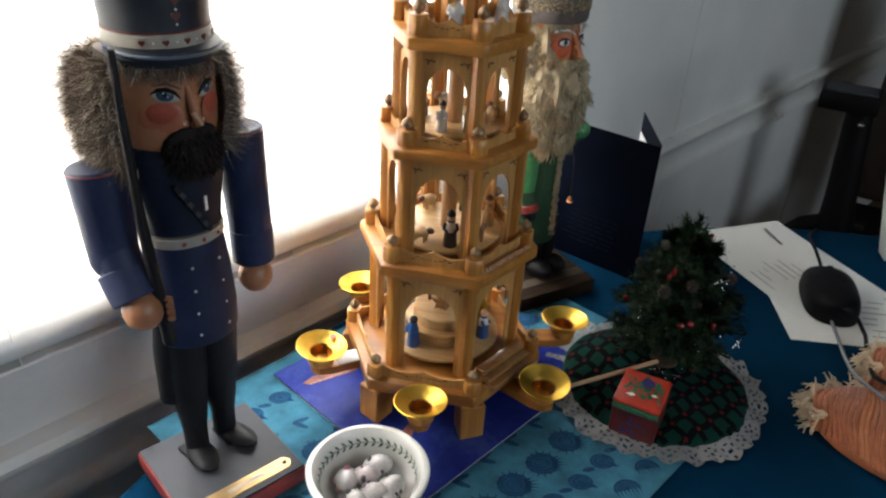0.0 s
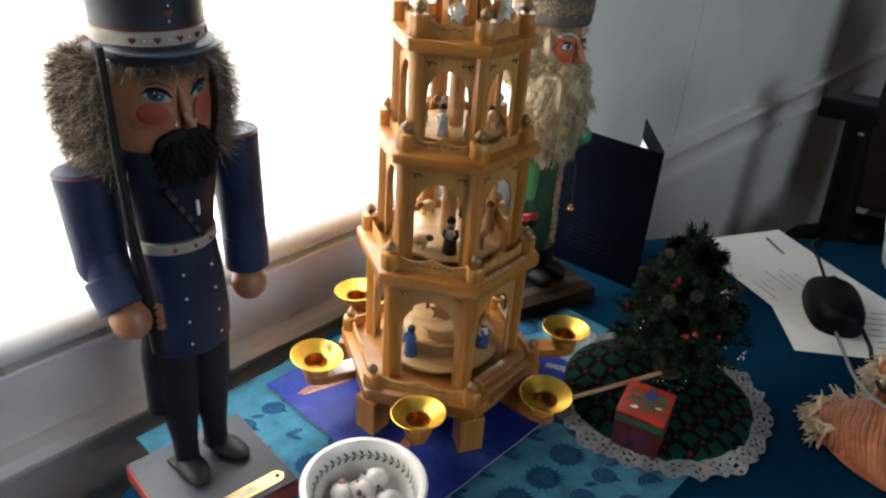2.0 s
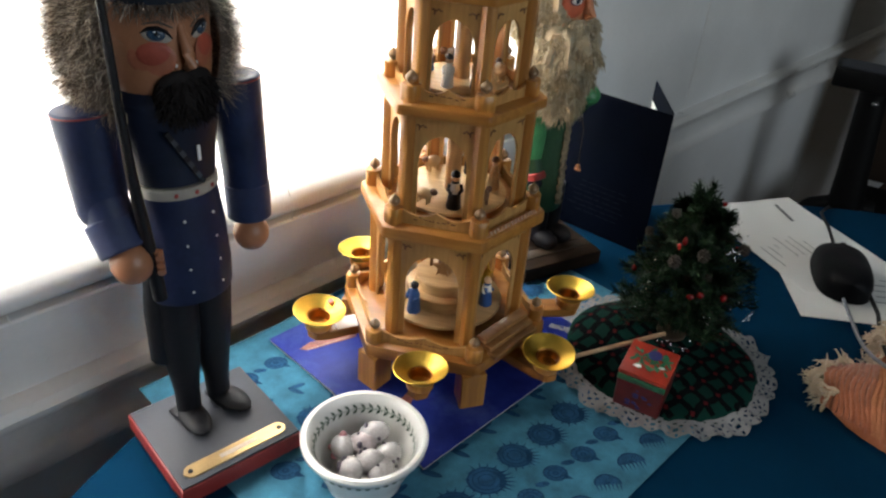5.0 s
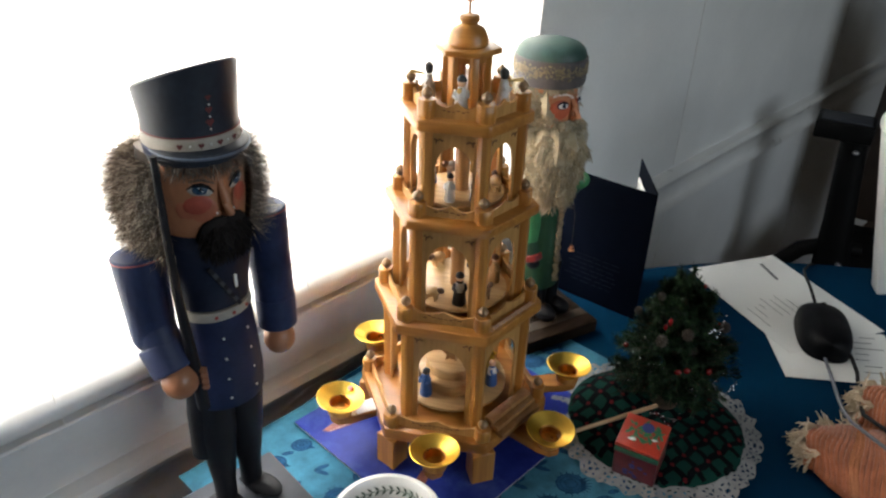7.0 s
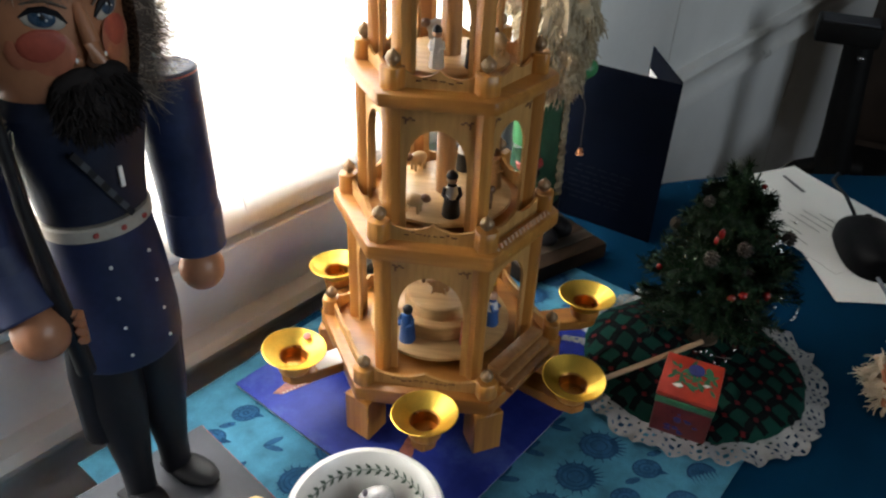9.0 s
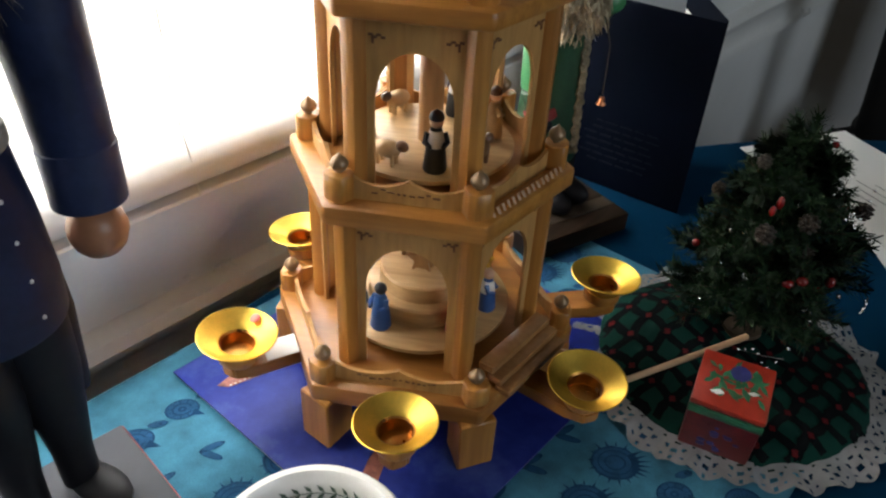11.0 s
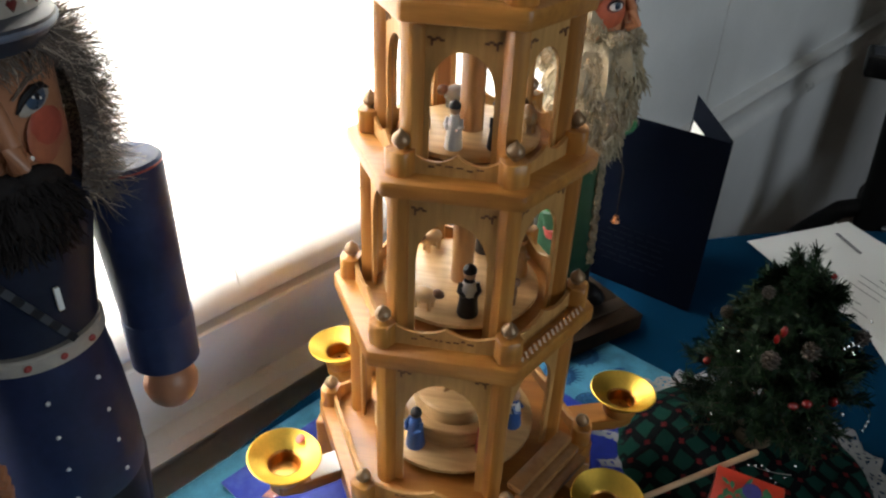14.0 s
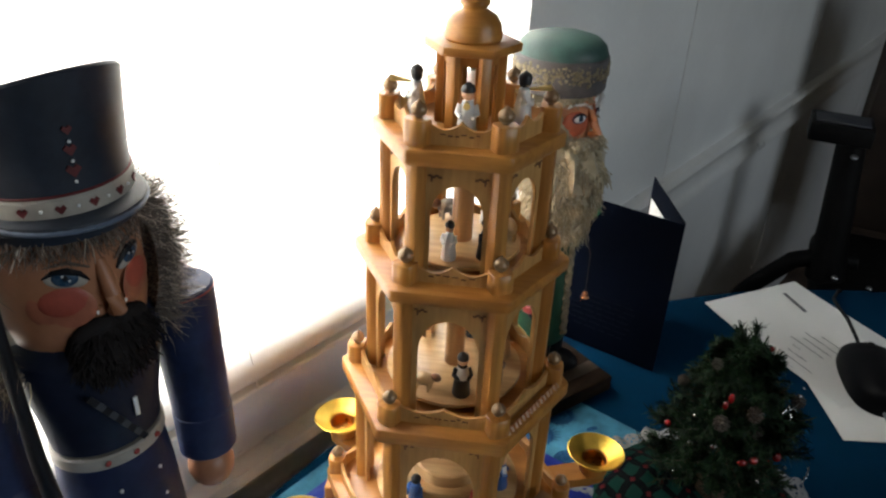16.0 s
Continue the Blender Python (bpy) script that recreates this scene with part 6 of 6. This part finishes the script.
box(bm, (0, 0, 0), (0.0045, 0.038, 0.0004), pose(0.108, -0.040, 0.0046, 9, 0, 0))
part("heading_bar", bm, print_grey, s1)

MOUSE_M = pose(0.483, 0.736, TABLE + 0.0024, 0, 0, -17)
mouse = thing("computer_mouse", MOUSE_M, "matt black corded computer mouse on white paper", "computer mouse")
bm = bmesh.new()
rings = []
L, W, HH = 0.056, 0.0300, 0.033
for j in range(25):
    v = -math.cos(math.pi * j / 24)
    y = L * v
    wv = W * (1 - abs(v) ** 5) ** 0.5 * (0.95 + 0.05 * math.cos(v * 3.1)) + 0.0010
    hv = HH * max(0.0, 1 - abs(v + 0.15) ** 3.0 / 1.55) ** 0.6
    hv = max(hv, 0.004)
    ring = [bm.verts.new((wv * math.cos(a) * (1.0 if 0.1 < math.sin(a) else 1.0), y, hv * math.sin(a) ** 0.6 if math.sin(a) > 0 else 0.0)) for a in [math.pi * q / 16 for q in range(17)]]
    rings.append(ring)
for a, b in zip(rings, rings[1:]):
    for q in range(16):
        bm.faces.new((a[q], b[q], b[q + 1], a[q + 1]))
    bm.faces.new((a[0], a[16], b[16], b[0]))
bm.faces.new(rings[0])
bm.faces.new(rings[-1][::-1])
part("shell", bm, mouse_black, mouse)
bm = bmesh.new()
rod(bm, (-0.0030, 0.030, 0.0215), (0.0030, 0.030, 0.0215), 0.0085, 0.0085, 20, bev=0.001)
part("scroll_wheel", bm, mouse_gloss, mouse)
bm = bmesh.new()
box(bm, (0, 0.041, 0.0190), (0.0012, 0.012, 0.0030), bev=0.0003)
part("button_gap", bm, mouse_gloss, mouse)
bm = bmesh.new()
MZ = TABLE + 0.005
tube(bm, [(0.4945, 0.781, 0.762), (0.496, 0.795, 0.768), (0.500, 0.822, 0.774), (0.510, 0.855, 0.768), (0.526, 0.890, 0.758), (0.548, 0.915, 0.7545), (0.566, 0.930, 0.742), (0.572, 0.937, 0.66)], 0.0020, 8)
part("cord", bm, mouse_gloss, mouse, m=MOUSE_M.inverted())

# loose cables over the yarn piece
bm = bmesh.new()
tube(bm, [(0.464, 0.690, MZ + 0.002), (0.456, 0.655, 0.757), (0.438, 0.605, 0.766), (0.420, 0.565, 0.782), (0.407, 0.530, 0.797), (0.425, 0.480, 0.800), (0.470, 0.430, 0.780), (0.53, 0.39, MZ)], 0.0019, 8)
solid("cable", bm, grey_cable, Matrix.Identity(4), "grey flat cable running over the coral yarn piece", "cable")
bm = bmesh.new()
tube(bm, [(0.500, 0.700, MZ), (0.486, 0.655, 0.760), (0.458, 0.600, 0.768), (0.436, 0.555, 0.784), (0.432, 0.520, 0.799), (0.455, 0.470, 0.801), (0.51, 0.42, 0.782), (0.57, 0.39, MZ)], 0.0022, 8)
solid("cable", bm, mouse_gloss, Matrix.Identity(4), "black cable running over the coral yarn piece", "cable")

# ---------------------------------------------------------------- fringed yarn piece
YM = pose(0.457, 0.483, TABLE + 0.001, 0, 0, -35)
yarn = thing("yarn_cloth", YM, "folded coral chenille cloth with cream fringe on the table", "cloth")
rng = random.Random(41)


def yarn_z(x, y):
    e = max(0.0, 1 - (x / 0.100) ** 2 - (y / 0.058) ** 2)
    return 0.005 + 0.036 * e ** 0.6 + 0.004 * noise.noise(Vector((x * 30, y * 30, 5)))


for k in range(44):
    x = -0.084 + k * 0.0042
    half = 0.057 * math.sqrt(max(0.04, 1 - (x / 0.100) ** 2))
    bm = bmesh.new()
    pts, rad = [], []
    for q in range(19):
        y = -half + 2 * half * q / 18
        pts.append((x + 0.0016 * math.sin(q * 0.6 + k * 0.3) + 0.010 * (y / 0.05) ** 2 - 0.012, y, yarn_z(x, y) * 0.93))
        rad.append(0.0024 + 0.0005 * math.sin(q * 2.9 + k * 1.7) + rng.uniform(0, 0.0003))
    tube(bm, pts, rad, 7)
    part("yarn_ridge", bm, peach_yarn if k in (9, 10, 27) else coral_yarn, yarn)
bm = bmesh.new()
prof = [(1.0, 0.0), (0.98, 0.15), (0.8, 0.45), (0.5, 0.66), (0, 0.74)]
lathe(bm, prof, 32, pose(-0.006, 0, 0) @ Matrix.Diagonal((0.088, 0.054, 0.049, 1)))
part("padding", bm, coral_yarn, yarn)
for k in range(26):
    bm = bmesh.new()
    a = radians(rng.uniform(125, 215))
    p = Vector((-0.012 + 0.084 * math.cos(a), 0.048 * math.sin(a), rng.uniform(0.006, 0.020)))
    for q in range(5):
        strand(bm, rng, p + Vector((0, 0, rng.uniform(-0.002, 0.002))), Vector((math.cos(a), math.sin(a) + rng.uniform(-0.4, 0.4), 0.3)), rng.uniform(0.012, 0.026), 0.0027, 0.50, 0.20, 0.0022, 0, 5)
    part("fringe_tuft", bm, cream_yarn, yarn)
# the cloth's second fold, behind the cables
for ob in list(yarn.children):
    share(ob, pose(0.034, 0.076, 0, 0, 0, -12) @ Matrix.Diagonal((1, 1, 1.45, 1)))

# ---------------------------------------------------------------- office chair beyond the table
chair = thing("office_chair", pose(0.95, 1.33, 0, 0, 0, -29), "black office chair with flat armrest on a thick post", "office chair")
bm = bmesh.new()
box(bm, (-0.150, 0.016, 0.791), (0.108, 0.088, 0.036), bev=0.004)
pad = part("armrest", bm, chair_black, chair)
bm = bmesh.new()
box(bm, (-0.150, 0.014, 0.8102), (0.092, 0.062, 0.003), bev=0.001)
part("pad_plate", bm, slate, pad, "dark grey inset plate")
bm = bmesh.new()
tube(bm, [(-0.126, 0.010, 0.775), (-0.118, 0.011, 0.69), (-0.108, 0.011, 0.59), (-0.098, 0.011, 0.49)], [0.026, 0.028, 0.031, 0.038], 14)
part("arm_post", bm, chair_black, chair)
bm = bmesh.new()
tube(bm, [(-0.27, 0.00, 0.36), (-0.235, 0.005, 0.420), (-0.205, 0.009, 0.458), (-0.162, 0.010, 0.510), (-0.115, 0.010, 0.532), (-0.05, 0.02, 0.530)], [0.016, 0.017, 0.018, 0.018, 0.018, 0.016], 12)
part("arm_bracket", bm, chair_black, chair)
bm = bmesh.new()
box(bm, (0.14, 0.02, 0.455), (0.52, 0.50, 0.08), bev=0.03)
part("seat", bm, chair_black, chair)
for x, y, z in ((-0.118, -0.026, 0.755), (-0.085, -0.030, 0.510), (-0.02, -0.02, 0.499)):
    bm = bmesh.new()
    ball(bm, (x, y, z), 0.007, (1, 1, 0.7), u=10, v=6)
    part("bolt", bm, steel, chair)
bm = bmesh.new()
tube(bm, [(0.14, 0.02, 0.42), (0.14, 0.02, 0.10)], [0.03, 0.03], 12)
part("gas_column", bm, chair_black, chair)
for k in range(5):
    bm = bmesh.new()
    a = radians(72 * k)
    tube(bm, [(0.14, 0.02, 0.10), (0.14 + 0.16 * math.cos(a), 0.02 + 0.16 * math.sin(a), 0.075), (0.14 + 0.30 * math.cos(a), 0.02 + 0.30 * math.sin(a), 0.055)], [0.025, 0.02, 0.015], 8)
    ball(bm, (0.14 + 0.30 * math.cos(a), 0.02 + 0.30 * math.sin(a), 0.028), 0.027, u=12, v=8)
    part("leg", bm, chair_black, chair)
bm = bmesh.new()
box(bm, (0.14, 0.32, 0.76), (0.46, 0.08, 0.56), bev=0.035)
part("backrest", bm, chair_leather, chair, "dark brown padded leather back")

# ---------------------------------------------------------------- white stand at the table's far edge
stand = thing("white_stand", pose(0.621, 0.8525, TABLE + 0.0008), "white painted wooden stand with leaning posts at the table's edge", "stand")


def leaning_bar(p0, p1, w, t):
    """A flat bar with softened edges from one point to another."""
    m, h = along(p0, p1)
    bm = bmesh.new()
    box(bm, (0, 0, h / 2), (w, t, h), m, bev=0.003)
    return bm


bm = leaning_bar((0, 0, 0.0), (-0.055, 0.012, 0.236), 0.028, 0.022)
ball(bm, (-0.055, 0.012, 0.238), 0.0165, (1, 0.8, 1.1), u=16, v=10)
part("post", bm, white_trim, stand)
bm = leaning_bar((0.125, 0.020, 0.0), (0.155, 0.032, 0.236), 0.028, 0.022)
ball(bm, (0.155, 0.032, 0.238), 0.0165, (1, 0.8, 1.1), u=16, v=10)
part("post", bm, white_trim, stand)
part("crossbar", leaning_bar((0.004, 0.001, 0.022), (0.128, 0.021, 0.040), 0.020, 0.034), white_trim, stand)
part("crossbar", leaning_bar((-0.035, 0.007, 0.150), (0.148, 0.029, 0.150), 0.018, 0.026), white_trim, stand)
